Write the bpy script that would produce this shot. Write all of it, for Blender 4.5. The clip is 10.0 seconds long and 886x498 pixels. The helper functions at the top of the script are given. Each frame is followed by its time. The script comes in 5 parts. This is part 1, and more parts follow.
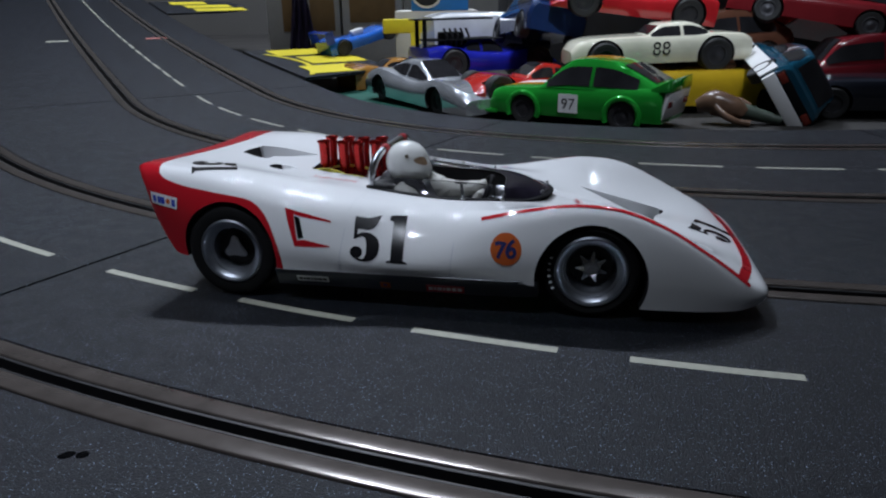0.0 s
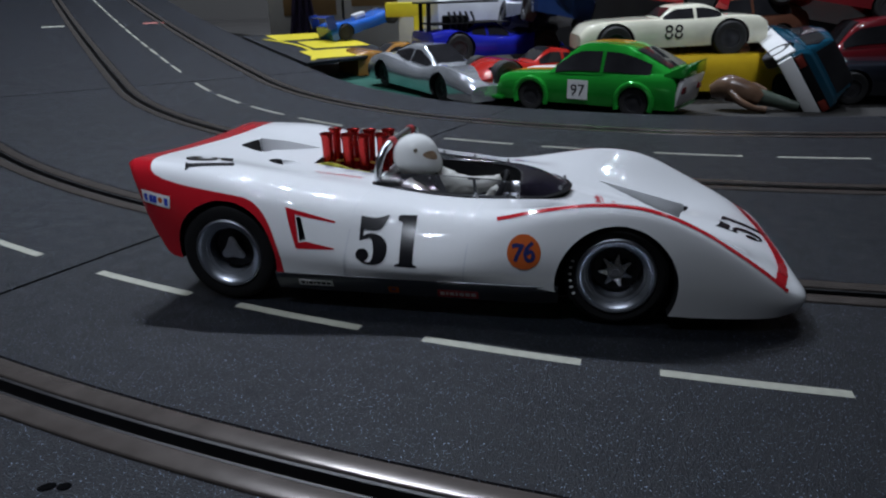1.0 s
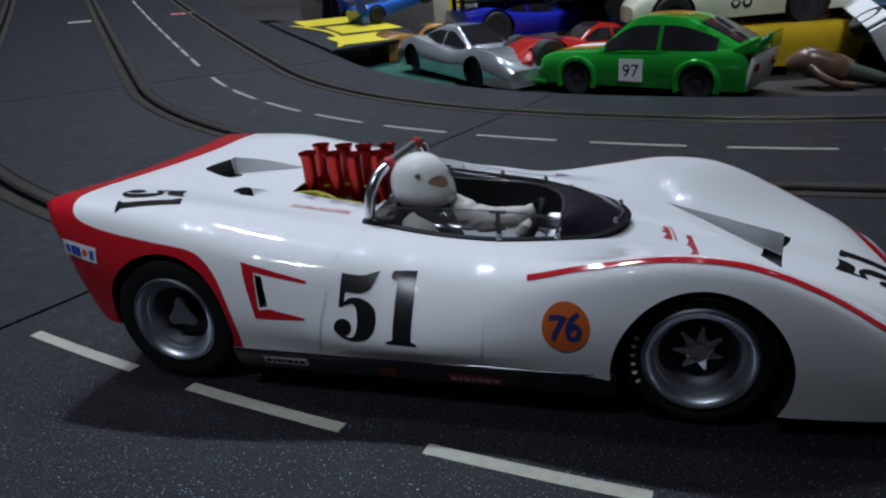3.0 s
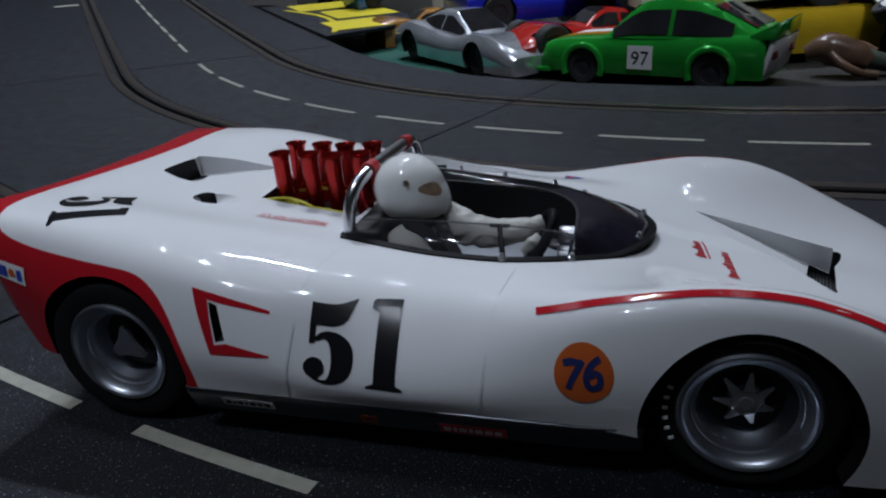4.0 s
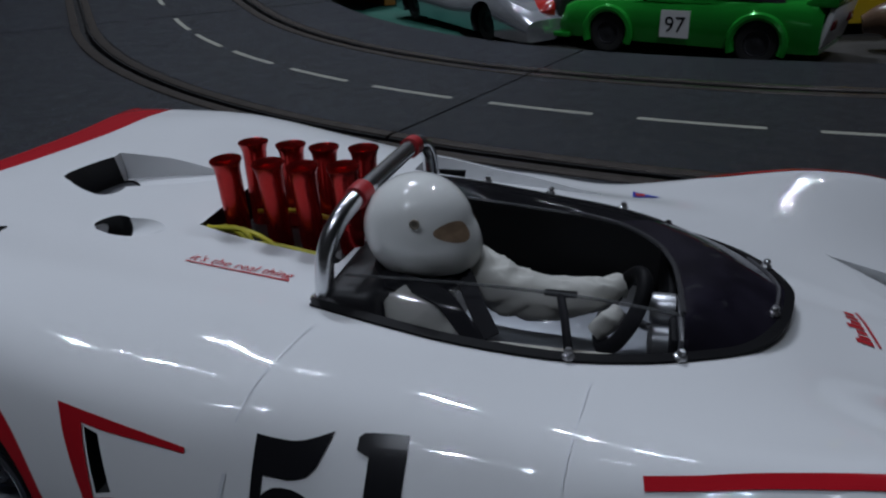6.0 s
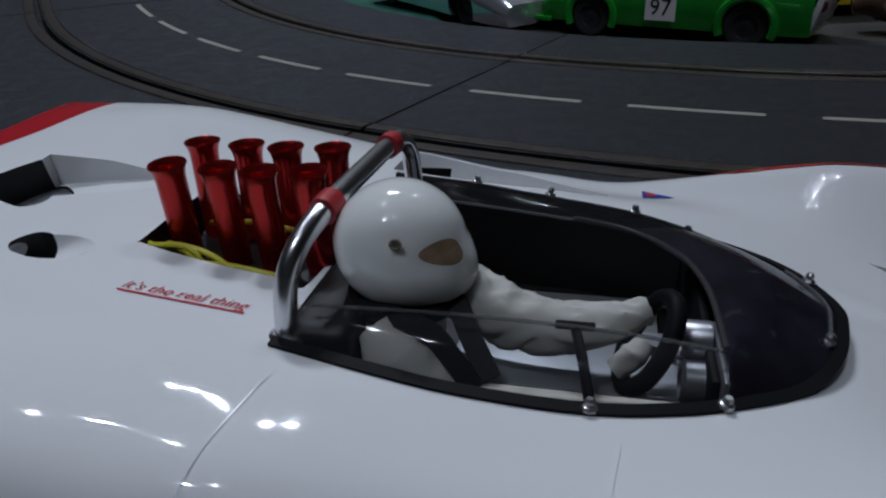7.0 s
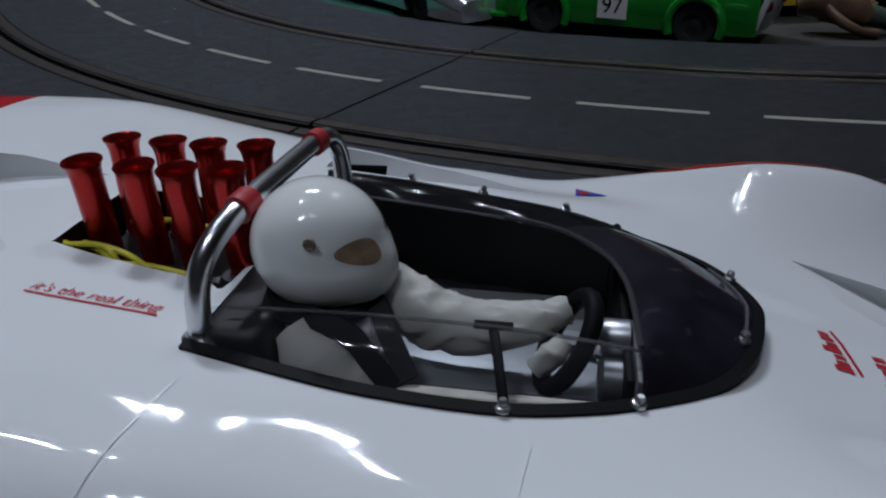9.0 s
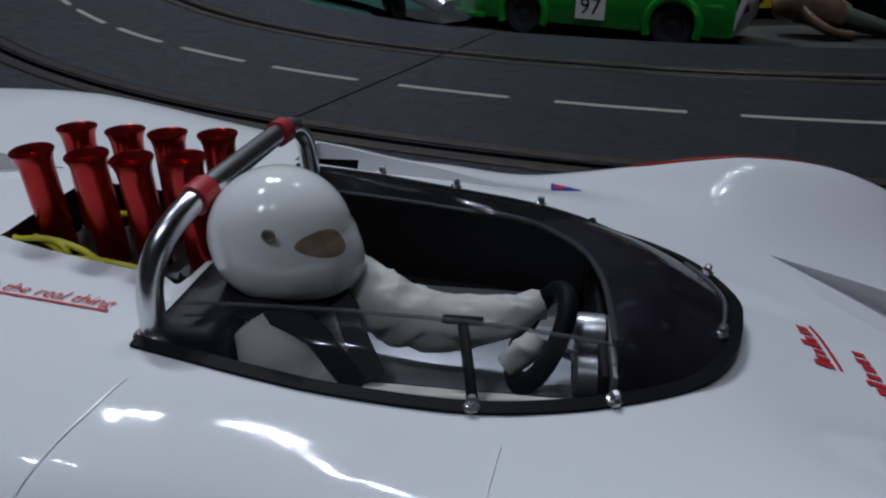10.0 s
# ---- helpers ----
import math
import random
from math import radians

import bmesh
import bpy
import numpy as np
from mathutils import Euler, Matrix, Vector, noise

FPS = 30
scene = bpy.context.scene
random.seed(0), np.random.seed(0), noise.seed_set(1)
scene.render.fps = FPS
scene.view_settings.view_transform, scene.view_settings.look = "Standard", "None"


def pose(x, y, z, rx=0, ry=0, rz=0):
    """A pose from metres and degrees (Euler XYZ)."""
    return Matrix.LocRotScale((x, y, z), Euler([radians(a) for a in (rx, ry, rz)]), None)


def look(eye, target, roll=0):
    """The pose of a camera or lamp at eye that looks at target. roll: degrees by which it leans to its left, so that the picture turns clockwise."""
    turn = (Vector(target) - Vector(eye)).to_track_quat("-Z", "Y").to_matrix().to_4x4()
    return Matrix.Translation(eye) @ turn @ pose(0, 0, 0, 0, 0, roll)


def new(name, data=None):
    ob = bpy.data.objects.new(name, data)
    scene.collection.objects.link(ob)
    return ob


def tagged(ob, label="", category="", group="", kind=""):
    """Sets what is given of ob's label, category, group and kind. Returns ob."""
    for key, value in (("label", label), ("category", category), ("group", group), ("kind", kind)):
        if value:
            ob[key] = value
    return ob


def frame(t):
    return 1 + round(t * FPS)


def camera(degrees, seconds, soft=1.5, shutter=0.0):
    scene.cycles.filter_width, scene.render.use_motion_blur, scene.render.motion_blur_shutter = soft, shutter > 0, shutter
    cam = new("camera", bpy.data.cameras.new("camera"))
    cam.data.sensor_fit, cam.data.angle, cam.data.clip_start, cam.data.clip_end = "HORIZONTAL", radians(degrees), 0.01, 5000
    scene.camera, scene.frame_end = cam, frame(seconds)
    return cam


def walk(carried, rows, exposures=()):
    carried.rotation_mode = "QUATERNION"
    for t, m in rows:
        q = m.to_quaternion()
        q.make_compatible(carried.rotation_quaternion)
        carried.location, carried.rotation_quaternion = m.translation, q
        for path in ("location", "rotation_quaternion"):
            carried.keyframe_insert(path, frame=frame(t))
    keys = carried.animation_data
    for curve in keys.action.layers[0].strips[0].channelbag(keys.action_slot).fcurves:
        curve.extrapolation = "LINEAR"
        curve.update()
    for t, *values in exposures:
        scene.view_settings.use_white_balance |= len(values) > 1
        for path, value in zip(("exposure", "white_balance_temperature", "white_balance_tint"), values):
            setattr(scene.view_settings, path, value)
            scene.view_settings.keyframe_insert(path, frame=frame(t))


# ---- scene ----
S = 0.01  # the place is drawn up in centimetres: a toy car on a slot-car track
cam = camera(63.9, 10.0, soft=2.2)
# seconds, eye, target, roll
PATH = [
    (0, (-0.084, -1.206, 7.523), (-0.073, 0.679, 6.856), -0.98),
    (0.5, (-0.315, -1.004, 7.459), (-0.302, 0.873, 6.768), -1.07),
    (1, (-0.309, 0.107, 7.495), (-0.305, 1.977, 6.788), -1.23),
    (1.5, (-0.312, 1.654, 7.323), (-0.332, 3.520, 6.603), -1.51),
    (2, (-0.226, 2.551, 7.309), (-0.292, 4.409, 6.574), -1.85),
    (2.5, (0.212, 3.896, 7.299), (0.099, 5.748, 6.554), -3.55),
    (3, (0.423, 4.992, 7.231), (0.286, 6.840, 6.477), -4.03),
    (4.5, (0.402, 8.193, 6.745), (0.269, 10.016, 5.933), -3.63),
    (5, (0.276, 9.259, 6.596), (0.142, 11.068, 5.753), -2.73),
    (5.5, (0.009, 10.360, 6.497), (-0.126, 12.158, 5.632), -2.39),
    (7, (-0.335, 12.766, 6.063), (-0.401, 14.543, 5.149), -2.61),
    (7.5, (-0.373, 12.849, 5.927), (-0.402, 14.618, 4.995), -2.02),
    (8, (-0.407, 12.751, 6.018), (-0.409, 14.517, 5.078), -1.24),
    (8.5, (-0.299, 12.759, 6.019), (-0.281, 14.527, 5.084), -0.85),
    (9, (0.047, 12.845, 6.050), (0.085, 14.616, 5.121), -1.20),
    (9.5, (0.211, 12.916, 5.937), (0.276, 14.689, 5.014), -1.02),
    (10, (0.164, 13.025, 5.842), (0.255, 14.798, 4.921), -0.57),
]
walk(cam, [(t, look(Vector(eye) * S, Vector(target) * S, roll)) for t, eye, target, roll in PATH],
     exposures=[(0.0, 0.0), (2.0, -0.02), (3.2, -0.2), (4.5, -0.72), (5.5, -0.96), (7.0, -0.92), (10.0, -0.8)])

# ---- world and lamps ----
world = bpy.data.worlds.new("room_dark")
world.use_nodes = True
world.node_tree.nodes["Background"].inputs[0].default_value = (0.55, 0.62, 0.75, 1)
world.node_tree.nodes["Background"].inputs[1].default_value = 0.01
scene.world = world


def area_lamp(name, eye, target, sx, sy, watts, colour=(0.93, 0.96, 1.0)):
    data = bpy.data.lights.new(name, "AREA")
    data.shape, data.size, data.size_y = "RECTANGLE", sx * S, sy * S
    data.energy, data.color = watts, colour
    ob = new(name, data)
    ob.matrix_world = look(Vector(eye) * S, Vector(target) * S)
    return ob


def fill_spot(name, eye, target, watts, cone, colour=(0.77, 0.85, 1.0)):
    data = bpy.data.lights.new(name, "SPOT")
    data.energy, data.color, data.shadow_soft_size = watts, colour, 1.0 * S
    data.spot_size, data.spot_blend = radians(cone), 1.0
    ob = new(name, data)
    ob.matrix_world = look(Vector(eye) * S, Vector(target) * S)
    return ob


# clusters of small bulbs under the ceiling: place, bulbs as offsets, watts each, and for the added narrow fill beams
# what they point at and their cone
LAMPS = [
    ((-31, 132, 168), ((-12, 0), (-7, 2), (-2, 0), (13, -6), (20, -5)), 7.1, None, 0),
    ((60, 118, 168), ((-10, -6), (-2, -6), (-9, 4), (-2, 5), (10, -6), (11, 6)), 1.3, None, 0),
    # added fill: narrow beams that brighten the near door and spare the nose
    ((-52, -40, 168), ((-7, -4), (7, 3)), 33.0, (-15, 13, 0), 16),
    # added fill: narrow beams that brighten the fronts of the pile
    ((22, -34, 168), ((-7, 2), (7, -3)), 46.0, (9, 64, 3), 18),
    ((-4, -36, 168), ((-8, -4), (8, -5), (-7, 6)), 0.5, None, 0),
    ((-58, 62, 168), ((-6, -5), (3, 2), (9, -4)), 1.8, None, 0),
]
for (x, y, z), bulbs, watts, aim, cone in LAMPS:
    for dx, dy in bulbs:
        if aim:
            fill_spot("bulb_or_fill_light", (x + dx, y + dy, z), aim, watts, cone)
        else:
            area_lamp("bulb_or_fill_light", (x + dx, y + dy, z), (x + dx, y + dy + 0.01, 0), 1.5, 1.5, watts, (0.77, 0.85, 1.0))


# ---- materials ----
def mat(name, colour, rough=0.5, metal=0.0, coat=0.0, vary=0.08, grain=60.0, bump=0.0, bump_scale=None, spots=None, transmission=0.0, alpha=1.0, ior=1.45, flake=0.0):
    m = bpy.data.materials.new(name)
    m.use_nodes = True
    nt = m.node_tree
    b = nt.nodes["Principled BSDF"]
    b.inputs["Roughness"].default_value = rough
    b.inputs["Metallic"].default_value = metal
    b.inputs["Coat Weight"].default_value = coat
    b.inputs["Coat Roughness"].default_value = 0.04
    b.inputs["Transmission Weight"].default_value = transmission
    b.inputs["Alpha"].default_value = alpha
    b.inputs["IOR"].default_value = ior
    co = nt.nodes.new("ShaderNodeTexCoord")
    n1 = nt.nodes.new("ShaderNodeTexNoise")
    n1.inputs["Scale"].default_value = grain
    n1.inputs["Detail"].default_value = 6
    nt.links.new(co.outputs["Object"], n1.inputs["Vector"])
    ramp = nt.nodes.new("ShaderNodeMapRange")
    ramp.inputs[1].default_value, ramp.inputs[2].default_value = 0.3, 0.7
    ramp.inputs[3].default_value, ramp.inputs[4].default_value = 1 - vary, 1 + vary
    nt.links.new(n1.outputs[0], ramp.inputs[0])
    mul = nt.nodes.new("ShaderNodeVectorMath")
    mul.operation = "SCALE"
    mul.inputs[0].default_value = colour
    nt.links.new(ramp.outputs[0], mul.inputs["Scale"])
    last = mul.outputs[0]
    if spots:  # (colour, scale, threshold, softness)
        n2 = nt.nodes.new("ShaderNodeTexNoise")
        n2.inputs["Scale"].default_value = spots[1]
        n2.inputs["Detail"].default_value = 2
        nt.links.new(co.outputs["Object"], n2.inputs["Vector"])
        r2 = nt.nodes.new("ShaderNodeMapRange")
        r2.inputs[1].default_value, r2.inputs[2].default_value = spots[2], spots[2] + spots[3]
        nt.links.new(n2.outputs[0], r2.inputs[0])
        mix = nt.nodes.new("ShaderNodeMix")
        mix.data_type = "RGBA"
        nt.links.new(r2.outputs[0], mix.inputs["Factor"])
        nt.links.new(last, mix.inputs["A"])
        mix.inputs["B"].default_value = (*spots[0], 1)
        last = mix.outputs["Result"]
        if flake:  # the spots are metal flakes
            nt.links.new(r2.outputs[0], b.inputs["Metallic"])
    nt.links.new(last, b.inputs["Base Color"])
    # gloss that varies a little, as handled plastic does
    n3 = nt.nodes.new("ShaderNodeTexNoise")
    n3.inputs["Scale"].default_value = grain * 0.25
    nt.links.new(co.outputs["Object"], n3.inputs["Vector"])
    r3 = nt.nodes.new("ShaderNodeMapRange")
    r3.inputs[3].default_value, r3.inputs[4].default_value = rough * 0.75, rough * 1.3
    nt.links.new(n3.outputs[0], r3.inputs[0])
    nt.links.new(r3.outputs[0], b.inputs["Roughness"])
    if bump:
        n4 = nt.nodes.new("ShaderNodeTexNoise")
        n4.inputs["Scale"].default_value = bump_scale or grain
        n4.inputs["Detail"].default_value = 3
        nt.links.new(co.outputs["Object"], n4.inputs["Vector"])
        bn = nt.nodes.new("ShaderNodeBump")
        bn.inputs["Strength"].default_value = 1.0
        bn.inputs["Distance"].default_value = bump
        nt.links.new(n4.outputs[0], bn.inputs["Height"])
        nt.links.new(bn.outputs[0], b.inputs["Normal"])
    return m


M_TRACK = mat("track_plastic", (0.0046, 0.0058, 0.0086), 0.43, vary=0.35, grain=700, bump=0.0003, bump_scale=2600, spots=((0.36, 0.44, 0.58), 2500, 0.655, 0.04), ior=1.315, flake=1.0)
M_SLOT = mat("slot_plastic", (0.006, 0.006, 0.007), 0.4, vary=0.2, grain=400)
M_RAIL = mat("rail_steel", (0.085, 0.073, 0.066), 0.2, metal=0.4, vary=0.16, grain=160, bump=0.000022, bump_scale=300)
M_DASH = mat("lane_paint", (0.30, 0.30, 0.245), 0.6, vary=0.12, grain=500, spots=((0.25, 0.25, 0.24), 700, 0.66, 0.1))
M_WHITE = mat("white_gloss_paint", (0.72, 0.73, 0.74), 0.032, vary=0.015, grain=40, bump=0.000013, bump_scale=240)
def livery(m, other):
    """White paint that turns to the other colour where the body's red_area is positive."""
    nt = m.node_tree
    b = nt.nodes["Principled BSDF"]
    old = b.inputs["Base Color"].links[0].from_socket
    at = nt.nodes.new("ShaderNodeAttribute")
    at.attribute_name = "red_area"
    r = nt.nodes.new("ShaderNodeMapRange")
    r.inputs[1].default_value, r.inputs[2].default_value = -0.006, 0.006
    nt.links.new(at.outputs["Fac"], r.inputs[0])
    mix = nt.nodes.new("ShaderNodeMix")
    mix.data_type = "RGBA"
    nt.links.new(r.outputs[0], mix.inputs["Factor"])
    nt.links.new(old, mix.inputs["A"])
    mix.inputs["B"].default_value = (*other, 1)
    nt.links.new(mix.outputs["Result"], b.inputs["Base Color"])
    return m


livery(M_WHITE, (0.42, 0.012, 0.02))
# bluish grey paints the soft shade of the door grooves on flat strips
M_GAP = mat("shut_line_shade", (0.62, 0.635, 0.665), 0.25)
M_RED = mat("red_gloss_paint", (0.42, 0.012, 0.02), 0.07, vary=0.05, grain=60)
M_BLACKDECAL = mat("black_decal", (0.010, 0.010, 0.012), 0.22, vary=0.05, ior=1.3)
M_ORANGE = mat("orange_decal", (0.58, 0.12, 0.025), 0.25, vary=0.05)
M_NAVY = mat("navy_decal", (0.02, 0.03, 0.13), 0.3, vary=0.05)
M_BLUEDECAL = mat("blue_decal", (0.03, 0.06, 0.42), 0.3, vary=0.05)
M_WHITEDECAL = mat("white_decal", (0.75, 0.75, 0.74), 0.3, vary=0.03)
M_REDDECAL = mat("red_decal", (0.5, 0.03, 0.04), 0.3, vary=0.05)
M_DARK = mat("dark_interior", (0.012, 0.012, 0.013), 0.5, vary=0.2)
M_SILL = mat("dark_grey_sill", (0.07, 0.075, 0.085), 0.26, metal=0.5, vary=0.25)
M_TYRE = mat("tyre_rubber", (0.006, 0.006, 0.0065), 0.7, ior=1.3, vary=0.2, grain=200, bump=0.00008, bump_scale=900)
M_RIM = mat("rim_alloy", (0.44, 0.47, 0.52), 0.34, metal=1.0, vary=0.08, grain=200)
M_HUB = mat("dark_wheel_centre", (0.02, 0.02, 0.022), 0.4, metal=0.3)
M_SPOKE = mat("spoke_grey", (0.4, 0.41, 0.43), 0.35, metal=0.8)
M_ALU = mat("polished_tube", (0.66, 0.67, 0.69), 0.24, metal=1.0, vary=0.05)
M_REDALU = mat("red_anodised", (0.44, 0.024, 0.022), 0.24, metal=0.75, vary=0.12, grain=250)
M_HELMET = mat("helmet_white", (0.78, 0.79, 0.77), 0.1, coat=0.5, vary=0.02)
M_SUIT = mat("figure_suit", (0.47, 0.465, 0.43), 0.75, vary=0.12, grain=180)
M_SMOKE = mat("smoked_screen", (0.06, 0.06, 0.07), 0.04, vary=0.02, alpha=0.08)
M_COWL = mat("smoked_cowl", (0.016, 0.014, 0.022), 0.06, vary=0.6, grain=160, alpha=0.86, ior=1.4, bump=0.00003, bump_scale=260, spots=((0.04, 0.04, 0.045), 420, 0.64, 0.1))
M_BLACKTRIM = mat("black_trim", (0.008, 0.008, 0.009), 0.5, vary=0.1, ior=1.15)
M_YELLOWWIRE = mat("yellow_wire", (0.55, 0.50, 0.03), 0.4)


# ---- building helpers, in centimetres ----
def thing(name, label, category, group="", at=(0, 0, 0), m=None):
    ob = new(name)
    ob.empty_display_size = 0.005
    ob.matrix_world = m if m is not None else pose(at[0] * S, at[1] * S, at[2] * S)
    return tagged(ob, label, category, group)


def mesh_of(name, bm, material, smooth=35):
    me = bpy.data.meshes.new(name)
    bm.to_mesh(me)
    bm.free()
    me.transform(Matrix.Diagonal((S, S, S, 1)))
    for one in material if isinstance(material, (list, tuple)) else (material,):
        me.materials.append(one)
    if smooth:
        me.shade_smooth()
        me.set_sharp_from_angle(angle=radians(smooth))
    return me


def part(name, bm, material, parent, label="", smooth=35, m=None):
    ob = new(name, mesh_of(name, bm, material, smooth))
    ob.parent = parent
    if m is not None:
        ob.matrix_basis = m
    return tagged(ob, label)


def solid(name, bm, material, label, category, group="", kind="", smooth=35, m=None):
    ob = new(name, mesh_of(name, bm, material, smooth))
    if m is not None:
        ob.matrix_world = m
    return tagged(ob, label, category, group, kind)


def at_cm(x, y, z, rx=0, ry=0, rz=0):
    return pose(x * S, y * S, z * S, rx, ry, rz)


def grid_bm(rows, close_rows=False, close_cols=False, caps=False):
    """A skin over rows of points, each row equally long."""
    bm = bmesh.new()
    vs = [[bm.verts.new(p) for p in row] for row in rows]
    nr, nc = len(vs), len(vs[0])
    for i in range(nr if close_rows else nr - 1):
        for j in range(nc if close_cols else nc - 1):
            a, b = vs[i], vs[(i + 1) % nr]
            bm.faces.new((a[j], a[(j + 1) % nc], b[(j + 1) % nc], b[j]))
    if caps:
        bm.faces.new(list(reversed(vs[0])))
        bm.faces.new(vs[-1])
    bmesh.ops.recalc_face_normals(bm, faces=bm.faces)
    return bm


def lathe(profile, n=32, axis="y", caps=True):
    """Turns (radius, along) points round an axis."""
    rows = []
    for r, a in profile:
        row = []
        for k in range(n):
            w = 2 * math.pi * k / n
            c, s = r * math.cos(w), r * math.sin(w)
            row.append((c, a, s) if axis == "y" else (c, s, a) if axis == "z" else (a, c, s))
        rows.append(row)
    return grid_bm(rows, close_cols=True, caps=caps)


def box_bm(x0, x1, y0, y1, z0, z1, bevel=0.0, segments=2):
    bm = bmesh.new()
    bmesh.ops.create_cube(bm, size=1)
    bmesh.ops.transform(bm, matrix=Matrix.Translation(((x0 + x1) / 2, (y0 + y1) / 2, (z0 + z1) / 2)) @ Matrix.Diagonal((x1 - x0, y1 - y0, z1 - z0, 1)), verts=bm.verts)
    if bevel:
        bmesh.ops.bevel(bm, geom=bm.edges[:], offset=bevel, segments=segments, affect="EDGES", profile=0.5)
    return bm


def prism_bm(outline, z0, z1):
    """An upright block over a flat outline."""
    return grid_bm([[(x, y, z0) for x, y in outline], [(x, y, z1) for x, y in outline]], close_cols=True, caps=True)


def spline(points, n, closed=False):
    """n points of a Catmull-Rom curve through the given ones."""
    p = [np.array(q, float) for q in points]
    if closed:
        p = [p[-1]] + p + p[:2]
    else:
        p = [2 * p[0] - p[1]] + p + [2 * p[-1] - p[-2]]
    spans = len(p) - 3
    out = []
    for k in range(n):
        x = spans * k / (n if closed else n - 1)
        i = min(int(x), spans - 1)
        t = x - i
        a, b, c, d = p[i:i + 4]
        out.append(0.5 * (2 * b + (c - a) * t + (2 * a - 5 * b + 4 * c - d) * t * t + (3 * b - a - 3 * c + d) * t ** 3))
    return [tuple(float(v) for v in q) for q in out]


def tube_bm(path, radius, n=10, closed=False):
    pts = [Vector(p) for p in path]
    rows = []
    up = Vector((0.123, 0.456, 0.88)).normalized()
    for i, p in enumerate(pts):
        d = (pts[min(i + 1, len(pts) - 1)] - pts[max(i - 1, 0)]).normalized()
        a = (up - up.dot(d) * d).normalized()
        up = a
        b = d.cross(a)
        r = radius[i] if isinstance(radius, (list, tuple)) else radius
        rows.append([p + r * (math.cos(w) * a + math.sin(w) * b) for w in (2 * math.pi * k / n for k in range(n))])
    return grid_bm(rows, close_cols=True, caps=True)


def table_at(table, u):
    """Smooth values between the rows of a table whose first column is u."""
    us = [r[0] for r in table]
    out = []
    for col in range(1, len(table[0])):
        ys = [r[col] for r in table]
        if u <= us[0]:
            out.append(ys[0])
            continue
        if u >= us[-1]:
            out.append(ys[-1])
            continue
        i = max(k for k in range(len(us) - 1) if us[k] <= u)

        def slope(k):
            if k == 0:
                return (ys[1] - ys[0]) / (us[1] - us[0])
            if k == len(us) - 1:
                return (ys[-1] - ys[-2]) / (us[-1] - us[-2])
            l, r = (ys[k] - ys[k - 1]) / (us[k] - us[k - 1]), (ys[k + 1] - ys[k]) / (us[k + 1] - us[k])
            return 0.0 if l * r <= 0 else 2 * l * r / (l + r)
        hh = us[i + 1] - us[i]
        t = (u - us[i]) / hh
        out.append((2 * t ** 3 - 3 * t * t + 1) * ys[i] + (t ** 3 - 2 * t * t + t) * hh * slope(i) + (-2 * t ** 3 + 3 * t * t) * ys[i + 1] + (t ** 3 - t * t) * hh * slope(i + 1))
    return out


def carve(ob, cutters):
    """Cuts solids (bmesh, material) out of ob for good; the cut faces take the cutter's material."""
    made = []
    for bm, material in cutters:
        c = new("cutter", mesh_of("cutter", bm, material, 0))
        c.matrix_world = ob.matrix_world
        made.append(c)
        mod = ob.modifiers.new("cut", "BOOLEAN")
        mod.operation, mod.object, mod.solver, mod.material_mode = "DIFFERENCE", c, "EXACT", "TRANSFER"
    bpy.context.view_layer.update()
    me = bpy.data.meshes.new_from_object(ob.evaluated_get(bpy.context.evaluated_depsgraph_get()), preserve_all_data_layers=True, depsgraph=bpy.context.evaluated_depsgraph_get())
    ob.modifiers.clear()
    ob.data = me
    for c in made:
        bpy.data.objects.remove(c)
    me.shade_smooth()
    me.set_sharp_from_angle(angle=radians(32))
    return ob


# ---- the track ----
CX, CY = 24.54, 78.80         # centre of the curve
A0, A1 = 239.3, 299.3        # level curve between these angles; before A0 the track climbs
ABEND = 209.3                # here the curve ends and a straight runs on


def on_track(s, r):
    """A place on the track: s degrees of the curve (below ABEND: centimetres of straight past it), r from the centre."""
    if s >= ABEND:
        w = radians(s)
        z = 0.0 if s >= A0 else 0.782 * ((A0 - s) / (A0 - ABEND)) ** 2
        return Vector((CX + r * math.cos(w), CY + r * math.sin(w), z))
    d = ABEND - s
    w = radians(ABEND)
    run = Vector((math.sin(w), -math.cos(w), 0))
    return Vector((CX + r * math.cos(w), CY + r * math.sin(w), 0.782 + 0.0508 * d + 0.00036 * d * d)) + run * d


def sweep(profile, s0, s1, n, lift=0.0):
    """Sweeps a closed cross-section of (radius, height) along the track."""
    rows = []
    for k in range(n + 1):
        s = s0 + (s1 - s0) * k / n
        rows.append([on_track(s, r) + Vector((0, 0, z + lift)) for r, z in profile])
    return grid_bm(rows, close_cols=True, caps=True)


def slab(r0, slots, r1):
    """Cross-section of a track piece: flat top with a groove at every slot."""
    g, d = 0.17, 0.5
    top = [(r0, -0.03), (r0 + 0.03, 0.0)]
    for c in slots:
        top += [(c - 0.75, 0.0), (c - 0.75, -0.06), (c - g, -0.06), (c - g, -d), (c + g, -d), (c + g, -0.06), (c + 0.75, -0.06), (c + 0.75, 0.0)]
    top += [(r1 - 0.03, 0.0), (r1, -0.03), (r1, -0.62), (r0, -0.62)]
    return top


